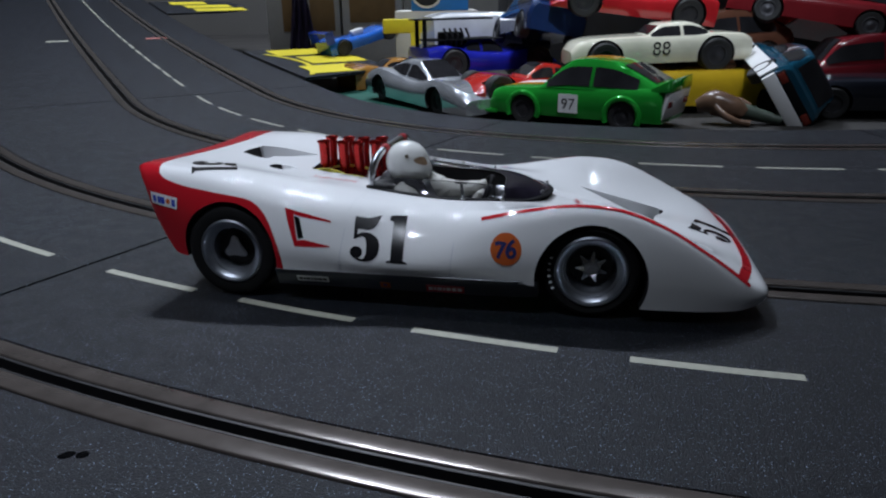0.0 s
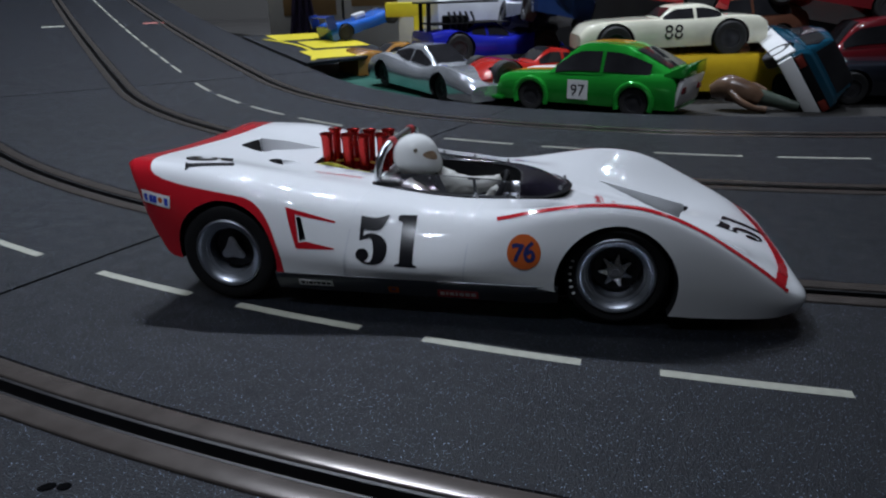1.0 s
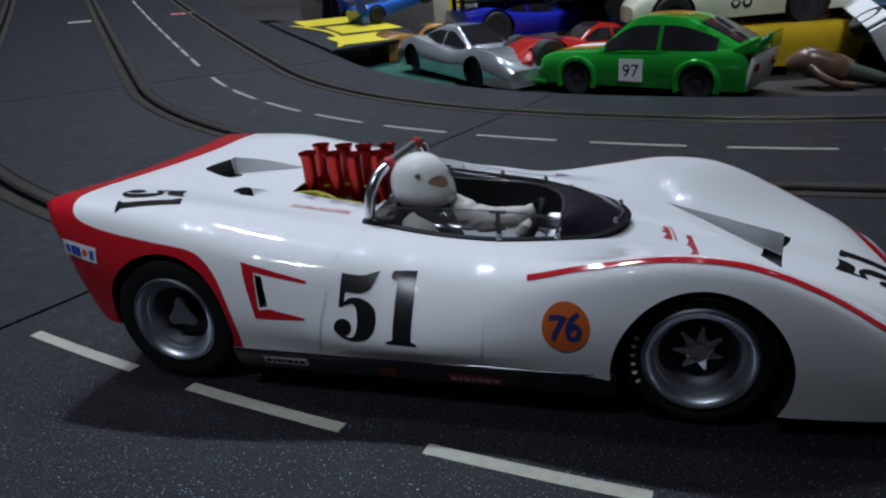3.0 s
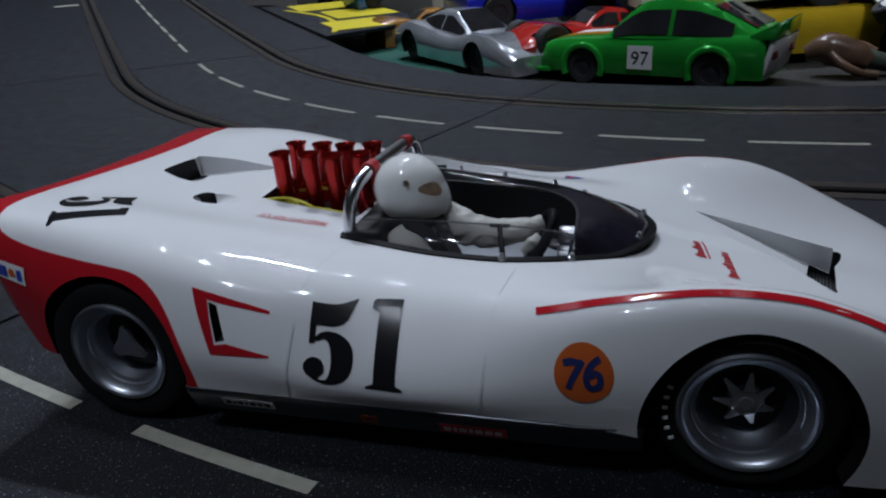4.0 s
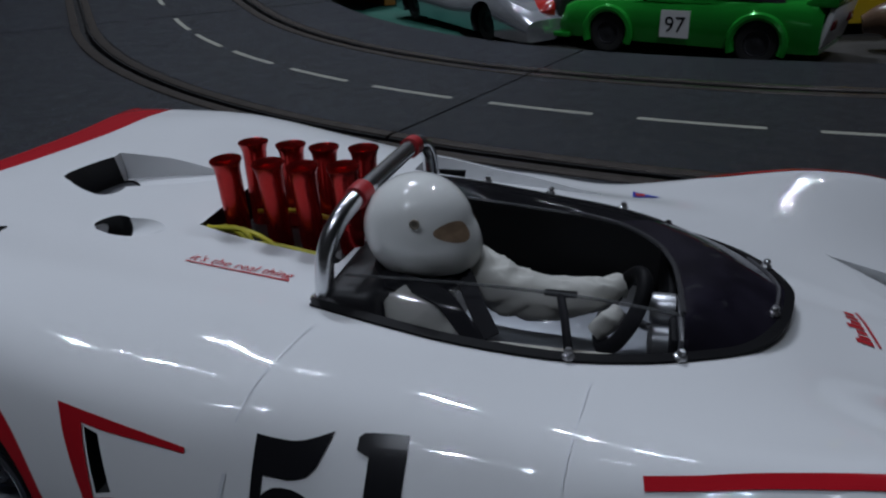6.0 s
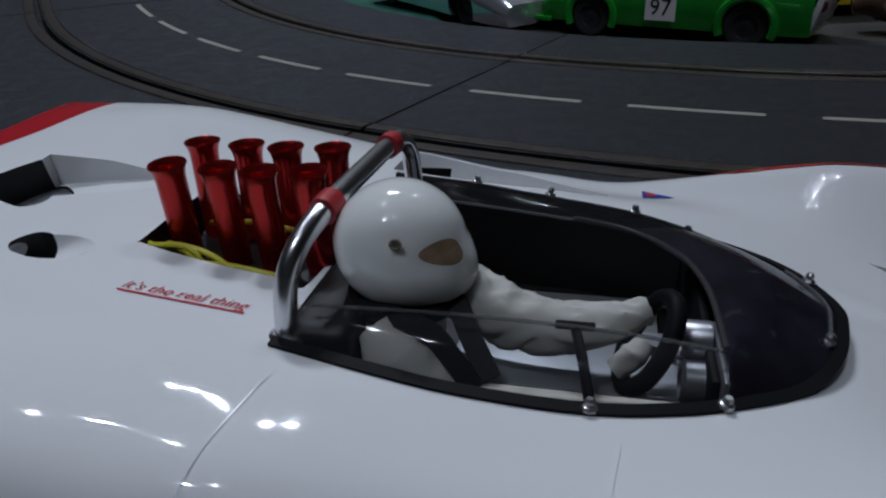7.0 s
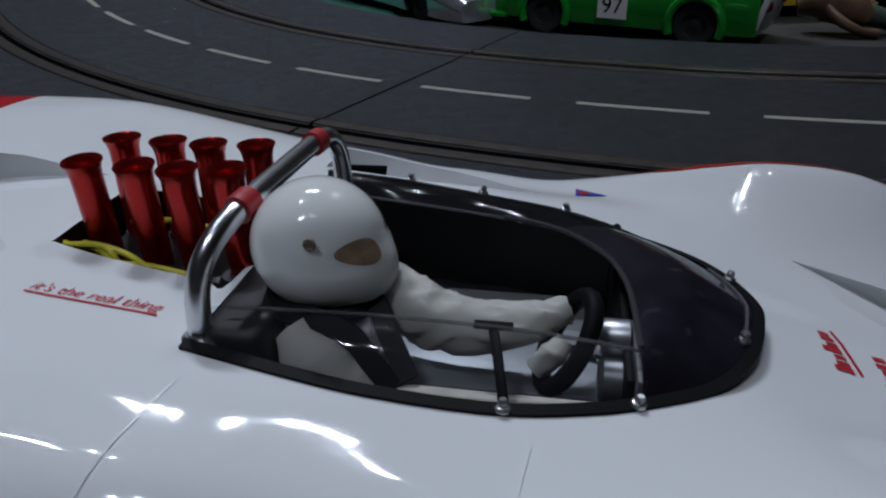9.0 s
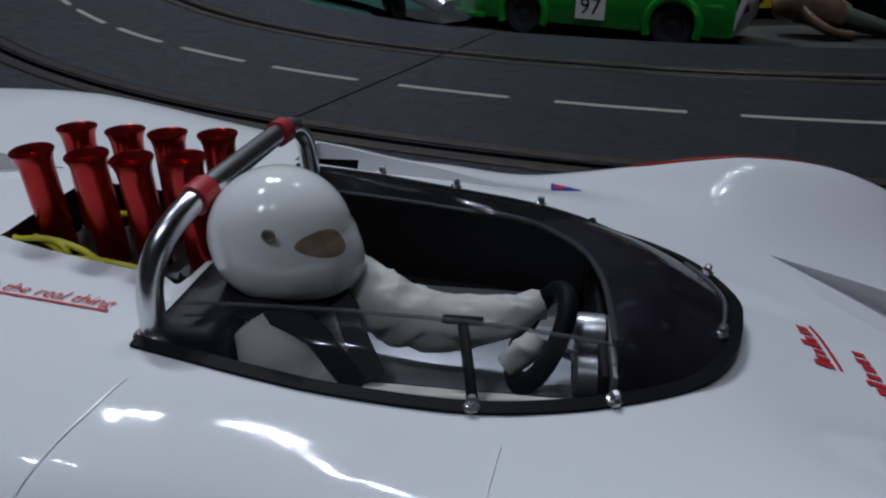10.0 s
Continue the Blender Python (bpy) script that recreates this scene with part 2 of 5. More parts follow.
def build_track():
    for s0, s1, n in ((ABEND - 110, ABEND - 0.07, 24), (ABEND + 0.06, A0 - 0.06, 20), (A0 + 0.06, A0 + 29.94, 24), (A0 + 30.06, A0 + 60, 20)):
        slots = (44.55, 54.45, 64.35, 74.25)
        road = solid("track_piece", sweep(slab(39.6, slots, 79.2), s0, s1, n), M_TRACK, "dark grey plastic slot-car track piece with speckled surface", "track", "slot-car track pieces", smooth=25)
        for c in slots:
            for a, b in ((c - 0.69, c - 0.225), (c + 0.225, c + 0.69)):
                prof = [(a, -0.05), (a, 0.006), (a + 0.025, 0.026), (a + 0.06, 0.032), (b - 0.06, 0.032), (b - 0.02, 0.022), (b, -0.004), (b, -0.05)]
                part("rail", sweep(prof, s0, s1, n * 2), M_RAIL, road, "dull steel conductor rail")
            prof = [(c - 0.166, -0.49), (c - 0.166, -0.055), (c - 0.212, -0.055), (c - 0.212, -0.02), (c - 0.14, -0.02), (c - 0.14, -0.46), (c + 0.14, -0.46), (c + 0.14, -0.02), (c + 0.212, -0.02), (c + 0.212, -0.055), (c + 0.166, -0.055), (c + 0.166, -0.49)]
            part("slot_lining", sweep(prof, s0, s1, n * 2), M_SLOT, road, "black plastic lining of the slot")
        for mid in (49.5, 69.3):   # lane dashes
            if s0 < ABEND:
                step, length, first = 5.3, 4.0, s0 + 0.8
            else:
                inner = mid < 55
                step, length = (6.0, 4.35) if inner else (4.22, 2.91)
                shift = (240.2 if s0 > A0 else 234.05) if inner else (240.14 if s0 > A0 else 234.9)
                first = shift + math.ceil((s0 - shift) / step) * step
            s = first
            while s + length < s1:
                part("dash", sweep([(mid - 0.13, -0.01), (mid - 0.13, 0.004), (mid + 0.13, 0.004), (mid + 0.13, -0.01)], s, s + length, 5), M_DASH, road, "", smooth=0)
                s += step


build_track()
tagged(solid("ground", box_bm(-160, 140, -60, 190, -2.2, -0.66), mat("dark_table", (0.02, 0.018, 0.016), 0.7, vary=0.3, grain=40), "dark wooden table top under the track", "table"), kind="structure")
felt = grid_bm([[(-16 + 14.5 * i / 12 + 0.3 * math.sin(j), 47 + 22 * j / 12 + 0.4 * math.sin(i * 1.7), -0.62 + 0.05 * math.sin(i * 1.3 + j)) for j in range(13)] for i in range(13)])
bmesh.ops.solidify(felt, geom=felt.faces[:], thickness=0.06)
solid("green_mat", felt, mat("green_felt", (0.007, 0.07, 0.048), 0.9, vary=0.2, grain=300), "dark green felt mat beside the track", "mat")

# ---- the white sports racer ----
from mathutils.bvhtree import BVHTree

HEAD = -11.7                     # heading of the car
w_ = radians(HEAD)
CAR_O = Vector((-5.62, 16.66, 0)) + 3.68 * Vector((-math.sin(w_), math.cos(w_), 0))
CAR_M = Matrix.Translation(CAR_O * S) @ Euler((0, 0, w_)).to_matrix().to_4x4() @ Matrix.Translation((0.03 * S, 0, 0)) @ Matrix.Diagonal((0.982, 1, 1, 1))
# car axes: x ahead from the rear axle, y to its left (the side turned away), z up
#        u    zc    hv   zv    hf   zf    hs   zs    hm   zm    hb   zb
HULL = [
    (-2.72, 3.34, 1.5, 3.36, 2.5, 3.42, 3.05, 3.42, 3.24, 3.34, 3.16, 3.24),
    (-2.45, 3.33, 1.5, 3.35, 2.6, 3.41, 3.18, 3.36, 3.44, 3, 3.34, 2.4),
    (-2.1, 3.3, 1.5, 3.33, 2.7, 3.38, 3.25, 3.3, 3.54, 2.7, 3.42, 1.6),
    (-1.67, 3.25, 1.5, 3.28, 2.7, 3.35, 3.32, 3.24, 3.64, 2.5, 3.52, 1.05),
    (-0.6, 3.1, 1.5, 3.14, 2.7, 3.28, 3.45, 3.1, 3.86, 2.2, 3.78, 1),
    (0.5, 2.92, 1.5, 2.96, 2.7, 3.14, 3.55, 2.9, 3.98, 2, 3.95, 0.98),
    (1.7, 2.78, 1.5, 2.8, 2.6, 2.92, 3.58, 2.66, 4.03, 1.7, 4, 0.96),
    (2.86, 2.68, 1.5, 2.69, 2.6, 2.74, 3.5, 2.48, 4.05, 1.6, 4, 0.96),
    (3.5, 2.6, 1.6, 2.62, 2.6, 2.64, 3.42, 2.43, 4.06, 1.45, 4, 0.96),
    (4.9, 2.5, 1.6, 2.5, 2.5, 2.47, 3.3, 2.27, 4.08, 1.4, 4, 0.95),
    (6.1, 2.42, 1.6, 2.43, 2.6, 2.42, 3.36, 2.28, 4.06, 1.45, 3.98, 0.94),
    (6.8, 2.4, 1.6, 2.4, 2.7, 2.47, 3.5, 2.4, 4.04, 1.6, 3.96, 0.93),
    (8, 2.34, 1.4, 2.3, 2.9, 2.54, 3.55, 2.67, 4.02, 1.75, 3.95, 0.9),
    (9.1, 2.06, 1.3, 2.03, 3, 2.72, 3.55, 2.83, 4.02, 1.8, 3.95, 0.6),
    (10, 1.9, 1.3, 1.87, 3, 2.68, 3.55, 2.79, 4, 1.7, 3.92, 0.45),
    (10.9, 1.74, 1.35, 1.72, 3, 2.43, 3.58, 2.52, 3.92, 1.6, 3.84, 0.37),
    (11.6, 1.6, 1.4, 1.58, 3, 2.09, 3.58, 2.18, 3.84, 1.4, 3.76, 0.35),
    (12.4, 1.44, 1.4, 1.43, 3, 1.648, 3.56, 1.66, 3.74, 1.1, 3.66, 0.34),
    (13, 1.26, 1.4, 1.25, 2.85, 1.34, 3.46, 1.2, 3.62, 0.85, 3.54, 0.35),
    (13.4, 1.1, 1.4, 1.08, 2.7, 1.08, 3.28, 0.98, 3.48, 0.76, 3.4, 0.42),
    (13.72, 0.94, 1.3, 0.92, 2.5, 0.9, 3, 0.84, 3.25, 0.7, 3.15, 0.5),
    (13.9, 0.76, 1.2, 0.74, 2.3, 0.72, 2.7, 0.68, 2.85, 0.62, 2.8, 0.56),
]


def resample(pts, m):
    p = np.array(pts)
    d = np.r_[0, np.cumsum(np.hypot(*np.diff(p, axis=0).T))]
    x = np.linspace(0, d[-1], m)
    return list(zip(np.interp(x, d, p[:, 0]).tolist(), np.interp(x, d, p[:, 1]).tolist()))


def half_section(table, u, m):
    zc, *rest = table_at(table, u)
    ctrl = [(0.0, zc)] + [(rest[k], rest[k + 1]) for k in range(0, len(rest), 2)]
    half = [q for q in spline([(-ctrl[1][0], ctrl[1][1])] + ctrl, 90) if q[0] > 1e-3]
    return resample([(0.0, zc)] + half, m)


def hull_bm(table, steps, m, warp=None):
    """A closed shell lofted over the sections of a table, mirrored about the middle."""
    rows = []
    u0, u1 = table[0][0], table[-1][0]
    if warp:
        return fair_bm(table, steps, m, warp)
    for k in range(steps + 1):
        u = u0 + (u1 - u0) * k / steps
        pts = half_section(table, u, m)
        ring = [(u, h, z) for h, z in reversed(pts)] + [(u, -h, z) for h, z in pts[1:]]
        rows.append([warp(*q) for q in ring] if warp else ring)
    return grid_bm(rows, close_cols=True, caps=True)


def fair_bm(table, steps, m, warp):
    """The same shell with its sections faired along the length, so that no ripples show in the gloss."""
    u0, u1 = table[0][0], table[-1][0]
    us = [u0 + (u1 - u0) * k / steps for k in range(steps + 1)]
    net = np.array([[(h, z) for h, z in half_section(table, u, m)] for u in us])
    amount = np.array([ease((u - 5.2) / 1.4) * (1 - ease((u - 12.4) / 0.8)) + 0.25 * (1 - ease((u - 5.0) / 1.0)) * ease((u + 1.2) / 0.8) for u in us])[1:-1, None, None]
    soft = np.array([0.06 + 0.02 * ease((u - 6.2) / 0.9) for u in us])[1:-1, None, None]
    for _ in range(26):
        net[1:-1] += 0.5 * amount * ((net[:-2] + net[2:]) / 2 - net[1:-1])
        side = (net[:, :-2] + net[:, 2:]) / 2 - net[:, 1:-1]
        side[1:-1] *= amount * soft
        side[0] = side[-1] = 0
        net[:, 1:-1] += side
    rows = []
    for u, half in zip(us, net.tolist()):
        ring = [(u, h, z) for h, z in reversed(half)] + [(u, -h, z) for h, z in half[1:]]
        rows.append([warp(*q) for q in ring])
    return grid_bm(rows, close_cols=True, caps=True)


def ease(t):
    t = min(max(t, 0.0), 1.0)
    return t * t * (3 - 2 * t)


def tail_warp(u, h, z):
    k = min(max(-u / 2.72, 0.0), 1.0)
    f = min(max((u - 6.0) / 2.8, 0.0), 1.0)
    f = f * f * (3 - 2 * f)
    return (u + k * max(h + 3.2, 0) * 0.06, h, z - k * (h + 3.2) * 0.03 - f * (h + 3.5) * 0.034 * min(z, 2.2) / 2.2 - 0.04 * ease((u - 6.8) / 2.0) * (1 - ease((u - 12.0) / 1.4)) * ease((h - 1.2) / 1.5) * ease((z - 1.0) / 1.0) - 0.18 * ease((u - 4.8) / 1.8) * (1 - ease((u - 6.8) / 2.0)) * ease((h - 1.9) / 0.9) * ease((z - 1.0) / 1.0))


COCKPIT = [(3.34, 1.9), (4.3, 2.01), (5.0, 2.07), (6.05, 2.07), (6.7, 1.94), (7.15, 1.75), (7.6, 1.48), (7.95, 1.17), (8.2, 0.76), (8.33, 0.32)]
FAR = [(3.34, 2.0), (4.3, 2.06), (5.0, 1.98), (5.5, 1.89), (6.1, 1.76), (6.6, 1.63), (7.1, 1.44), (7.6, 1.14), (7.98, 0.8), (8.22, 0.42)]
COCKPIT = FAR + [(8.36, 0.0)] + [(u, -h) for u, h in reversed(COCKPIT)]


def smooth_outline(pts, n):
    return spline(pts, n)


def inset_outline(pts, d):
    out = []
    for i, (x, y) in enumerate(pts):
        a, b = Vector(pts[max(i - 1, 0)]), Vector(pts[min(i + 1, len(pts) - 1)])
        t = (b - a).normalized()
        out.append((x + t.y * d, y - t.x * d))
    return out


racer = thing("slot_racing_car", "glossy white and red open sports racing slot car, number 51", "toy car", m=CAR_M)
body = part("body", hull_bm(HULL, 170, 44, tail_warp), M_WHITE, racer, "glossy white moulded bodywork")
bpy.context.view_layer.update()


def loose_bm(rows):
    """A closed solid from an upper and a lower ring of equal length."""
    return grid_bm(rows, close_cols=True, caps=True)


def cyl_y(u, z, r, h0, h1, n=56):
    bm = lathe([(r, h0), (r, h1)], n)
    bmesh.ops.transform(bm, matrix=Matrix.Translation((u, 0, z)), verts=bm.verts)
    return bm


cuts = []
for side in (-1, 1):
    for u, z, r, z2, r2, h2 in ((0.02, 1.24, 1.40, 1.24, 1.36, 2.1), (9.53, 1.06, 1.37, 1.02, 1.34, 2.55)):
        k = 0.87 if side > 0 and u > 5 else 1.0
        cuts.append((cyl_y(u, z, r * k, *sorted((side * 3.45, side * 5.0))), M_DARK))
        cuts.append((cyl_y(u, z2, r2 * k, *sorted((side * h2, side * 3.5))), M_DARK))
cock = smooth_outline(COCKPIT, 60)
cuts.append((prism_bm(cock, 1.17, 5.3), M_DARK))
cuts.append((prism_bm(spline([(1.22, -0.5), (1.3, -0.62), (2.2, -0.78), (3.0, -0.86), (3.26, -0.84), (3.26, 0.8), (3.0, 0.84), (1.4, 0.84), (1.22, 0.75)], 40, True), 1.9, 6), M_DARK))
# hood duct: a wedge that sinks towards its outlet
top = [(8.98, 1.8, 2.9), (9.1, 1.56, 2.9), (11.2, -0.92, 2.9), (11.64, 1.44, 2.9)]
low = [(9.12, 1.68, 1.98), (9.18, 1.58, 1.97), (11.16, -0.74, 1.08), (11.56, 1.2, 1.0)]
cuts.append((loose_bm([low, top]), M_WHITE))
cuts.append((loose_bm([[(11.1, -0.7, 0.95), (12.1, -0.74, 0.82), (12.3, 1.0, 0.82), (11.5, 1.12, 0.95)], [(11.12, -0.74, 1.6), (12.1, -0.74, 1.14), (12.3, 1.0, 1.1), (11.52, 1.14, 1.52)]]), M_DARK))
cuts.append((prism_bm([(10.8, -0.3), (11.17, -0.76), (11.58, 1.16), (11.2, 1.22)], 0.7, 1.42), M_DARK))
# rear deck outlets
low = [(-0.9, -0.2, 2.72), (-0.4, -0.1, 2.74), (1.0, 0.88, 2.89), (0.98, 1.02, 2.9), (-0.3, 1.06, 2.8), (-1.05, 0.94, 2.74)]
top = [(-1.0, -0.3, 3.6), (-0.4, -0.2, 3.6), (1.1, 0.86, 3.6), (1.1, 1.06, 3.6), (-0.3, 1.16, 3.6), (-1.15, 1.04, 3.6)]
cuts.append((loose_bm([low, top]), M_WHITE))
hole = spline([(-1.24, 0.02), (-1.0, -0.2), (-0.67, -0.36), (-0.36, -0.4), (-0.24, -0.14), (-0.42, 0.36), (-0.66, 0.72), (-1.05, 0.86)], 28, True)
cuts.append((prism_bm(hole, 2.3, 3.6), M_DARK))
bm = bmesh.new()
bmesh.ops.create_uvsphere(bm, u_segments=24, v_segments=14, radius=1)
bmesh.ops.transform(bm, matrix=pose(0.62, -0.98, 2.98, 0, -14, 18) @ Matrix.Diagonal((0.66, 0.27, 0.19, 1)), verts=bm.verts)
cuts.append((bm, M_WHITE))
cuts.append((prism_bm(spline([(0.1, -1.1), (0.24, -1.26), (0.42, -1.22), (0.44, -0.98), (0.36, -0.8), (0.18, -0.82)], 20, True), 2.4, 3.4), M_DARK))
# side vents behind the doors
for side in (-1, 1):
    a = [(1.93, 2.35), (2.07, 2.3), (2.22, 1.83), (2.07, 1.8)]
    cuts.append((loose_bm([[(u, side * 3.0, z) for u, z in a], [(u, side * 4.6, z) for u, z in a]]), M_DARK))
# trough of the air intake on the far deck
low = [(3.25, 2.2, 2.0), (3.3, 2.86, 2.0), (4.6, 2.78, 2.1), (6.1, 2.5, 2.26), (6.1, 2.32, 2.26), (4.6, 2.25, 2.1)]
top = [(3.25, 2.12, 3.2), (3.3, 3.16, 3.2), (4.6, 3.08, 3.2), (6.3, 2.64, 3.2), (6.3, 2.27, 3.2), (4.6, 2.14, 3.2)]
cuts.append((loose_bm([low, top]), M_WHITE))
ring = [(2.66 + 0.44 * math.cos(w), 2.2 + 0.29 * math.sin(w)) for w in (2 * math.pi * k / 24 for k in range(24))]
cuts.append((loose_bm([[(u + 0.4 * (h - 2.66), h, z) for h, z in ring] for u in (2.4, 3.78)]), M_DARK))
carve(body, cuts)

SKIN = BVHTree.FromPolygons([tuple(v.co / S) for v in body.data.vertices], [tuple(p.vertices) for p in body.data.polygons])


def decal(name, loops, frame_m, material, label="", step=0.16, lift=0.012, reach=6.0, keep=None, parent=None):
    """Lays flat outlines (in a, b) on the body: frame_m turns (a, b, depth) into car centimetres, depth being the way on to the skin."""
    bm = bmesh.new()
    for loop in loops:
        bm.faces.new([bm.verts.new((a, b, 0)) for a, b in loop])
    bmesh.ops.remove_doubles(bm, verts=bm.verts, dist=1e-4)
    xs = [v.co.x for v in bm.verts]
    ys = [v.co.y for v in bm.verts]
    for lo, hi, axis in ((min(xs), max(xs), 0), (min(ys), max(ys), 1)):
        k = lo + step * 0.5
        while k < hi:
            co = Vector((k, 0, 0)) if axis == 0 else Vector((0, k, 0))
            no = Vector((1, 0, 0)) if axis == 0 else Vector((0, 1, 0))
            bmesh.ops.bisect_plane(bm, geom=bm.verts[:] + bm.edges[:] + bm.faces[:], plane_co=co, plane_no=no)
            k += step
    way = (frame_m.to_3x3() @ Vector((0, 0, 1))).normalized()
    bad = []
    for v in bm.verts:
        p = frame_m @ v.co
        hit, normal, _, _ = SKIN.ray_cast(p, way, reach)
        if hit is None or (keep and not keep(hit)):
            bad.append(v)
            continue
        if normal.dot(way) > 0:
            normal = -normal
        v.co = hit + normal * lift
    bmesh.ops.delete(bm, geom=bad, context="VERTS")
    bmesh.ops.triangulate(bm, faces=[f for f in bm.faces if len(f.verts) > 4])
    for f in bm.faces:
        if f.normal.dot(way) > 0:
            f.normal_flip()
    return part(name, bm, material, parent or racer, label, smooth=60)


def flat_frame(origin, a, b):
    """A decal's frame: a to its right, b up it, looking in along -a x b."""
    a, b = Vector(a).normalized(), Vector(b).normalized()
    n = a.cross(b)
    return Matrix(((a.x, b.x, -n.x, origin[0]), (a.y, b.y, -n.y, origin[1]), (a.z, b.z, -n.z, origin[2]), (0, 0, 0, 1)))


RIGHT_SIDE = flat_frame((0, -6, 0), (1, 0, 0), (0, 0, 1))      # a = u, b = z, seen from the near side
LEFT_SIDE = flat_frame((0, 6, 0), (-1, 0, 0), (0, 0, 1))
TOP = flat_frame((0, 0, 6), (1, 0, 0), (0, 1, 0))              # a = u, b = h, seen from above


def digit_5():
    """A heavy slab-serif five in a box 0.62 wide and 1 high, as overlapping pieces."""
    flag = [(0.07, 0.99), (0.07, 0.5)] + [(0.15, 0.5), (0.155, 0.72)] + spline([(0.22, 0.715), (0.38, 0.7), (0.54, 0.76), (0.66, 1.0)], 8) + spline([(0.66, 1.0), (0.42, 0.95), (0.22, 0.965), (0.07, 0.99)], 8)[1:-1]
    outer = spline([(0.1, 0.53), (0.24, 0.64), (0.45, 0.625), (0.63, 0.5), (0.675, 0.31), (0.61, 0.11), (0.42, 0.0), (0.2, 0.01), (0.03, 0.12)], 26)
    inner = spline([(0.08, 0.16), (0.2, 0.06), (0.31, 0.06), (0.37, 0.18), (0.375, 0.34), (0.34, 0.5), (0.27, 0.555), (0.2, 0.53), (0.11, 0.53)], 24)
    ball = [(0.145 + 0.145 * math.cos(w), 0.2 + 0.135 * math.sin(w)) for w in (2 * math.pi * k / 20 for k in range(20))]
    strip = []
    n = 24
    o, i = spline(outer, n), list(reversed(spline(inner, n)))
    for k in range(n - 1):
        strip.append([o[k], i[k], i[k + 1], o[k + 1]])
    return [flag] + strip + [ball]


def digit_1():
    return [[(0.1, 0.92), (0.1, 0.07), (0.39, 0.07), (0.39, 0.92)], [(0.0, 0.0), (0.48, 0.0), (0.48, 0.035), (0.39, 0.075), (0.1, 0.075), (0.0, 0.035)],
            [(0.0, 0.97), (0.0, 0.9), (0.1, 0.86), (0.39, 0.91), (0.39, 0.99), (0.04, 0.99)]]


def number_51(k, slant=0.0):
    loops = []
    for dig, x in ((digit_5(), 0.0), (digit_1(), 0.85)):
        for lp in dig:
            loops.append([((x + a + slant * b) * k[0], b * k[1]) for a, b in lp])
    return [lp if area_sign(lp) > 0 else list(reversed(lp)) for lp in loops]


def area_sign(lp):
    return sum(a[0] * b[1] - b[0] * a[1] for a, b in zip(lp, lp[1:] + lp[:1]))


# number 51 on the doors, the nose and the tail
decal("number", number_51((1.13, 1.0), -0.05), RIGHT_SIDE @ Matrix.Translation((3.47, 1.34, 0)) @ Euler((0, 0, -0.02)).to_matrix().to_4x4(), M_BLACKDECAL, "black race number 51")
decal("number", number_51((1.15, 0.97)), LEFT_SIDE @ Matrix.Translation((-5.02, 1.36, 0)), M_BLACKDECAL, "black race number 51")
decal("number", number_51((1.15, 1.15)), flat_frame((13.25, -0.78, 6), (0.3, 0.95, 0), (-0.95, 0.3, 0)), M_BLACKDECAL, "black race number 51")
decal("number", number_51((0.95, 1.2)), flat_frame((-1.70, -2.18, 6), (0.46, -0.89, 0), (0.89, 0.46, 0)), M_BLACKDECAL, "black race number 51")


def ribbon(name, line, width, frame_m, material, label="", keep=None):
    """A painted stripe along a line of (a, b)."""
    pts = spline(line, 60)
    loops = []
    ws = width if isinstance(width, (list, tuple)) else (width, width)
    for k in range(59):
        (x0, y0), (x1, y1) = pts[k], pts[k + 1]
        p, q = pts[max(k - 1, 0)], pts[min(k + 2, 59)]
        n0 = Vector((y0 - y1 if k == 0 else p[1] - y1, x1 - x0 if k == 0 else x1 - p[0])).normalized()
        n1 = Vector((y0 - q[1], q[0] - x0)).normalized()
        if k == 58:
            n1 = Vector((y0 - y1, x1 - x0)).normalized()
        a, b = (ws[0] + (ws[1] - ws[0]) * (k + d) / 59 for d in (0, 1))
        lp = [(x0 + n0.x * a / 2, y0 + n0.y * a / 2), (x0 - n0.x * a / 2, y0 - n0.y * a / 2), (x1 - n1.x * b / 2, y1 - n1.y * b / 2), (x1 + n1.x * b / 2, y1 + n1.y * b / 2)]
        loops.append(lp)
    return decal(name, loops, frame_m, material, label, step=0.5, keep=keep)


# red stripes along the fender shoulders and the red nose band
STRIPE = ((6.78, 2.43), (7.2, 2.52), (7.6, 2.62), (8.0, 2.70), (8.8, 2.83), (9.4, 2.86), (10.0, 2.81), (10.4, 2.71), (10.8, 2.57), (11.2, 2.4), (11.6, 2.2), (12.0, 1.95), (12.4, 1.68), (12.8, 1.38), (13.1, 1.12), (13.3, 0.95))
q = math.sqrt(0.5)
NEAR_EDGE = flat_frame((0, -6, 6), (1, 0, 0), (0, q, q))
FAR_EDGE = flat_frame((0, 6, 6), (-1, 0, 0), (0, -q, q))
line = []
for u, z in STRIPE:
    h = 3.53 - 0.1 * max(0.0, u - 12.0)
    line.append((u, (-h + 6) * q + (z - 6) * q))
ribbon("stripe", line, (0.11, 0.11), NEAR_EDGE, M_RED, "red painted stripe")
line = []
for u, z in STRIPE:
    h = 3.47 - 0.1 * max(0.0, u - 12.0)
    line.append((-u, (-h + 6) * q + (z - 0.24 * min(max((u - 6) / 2.8, 0), 1) - 0.04 * ease((u - 6.8) / 2.0) * (1 - ease((u - 12.0) / 1.4)) - 0.2 * (1 - ease((u - 6.8) / 2.0)) - 6) * q))
ribbon("stripe", line[::-1], (0.11, 0.11), FAR_EDGE, M_RED, "red painted stripe")
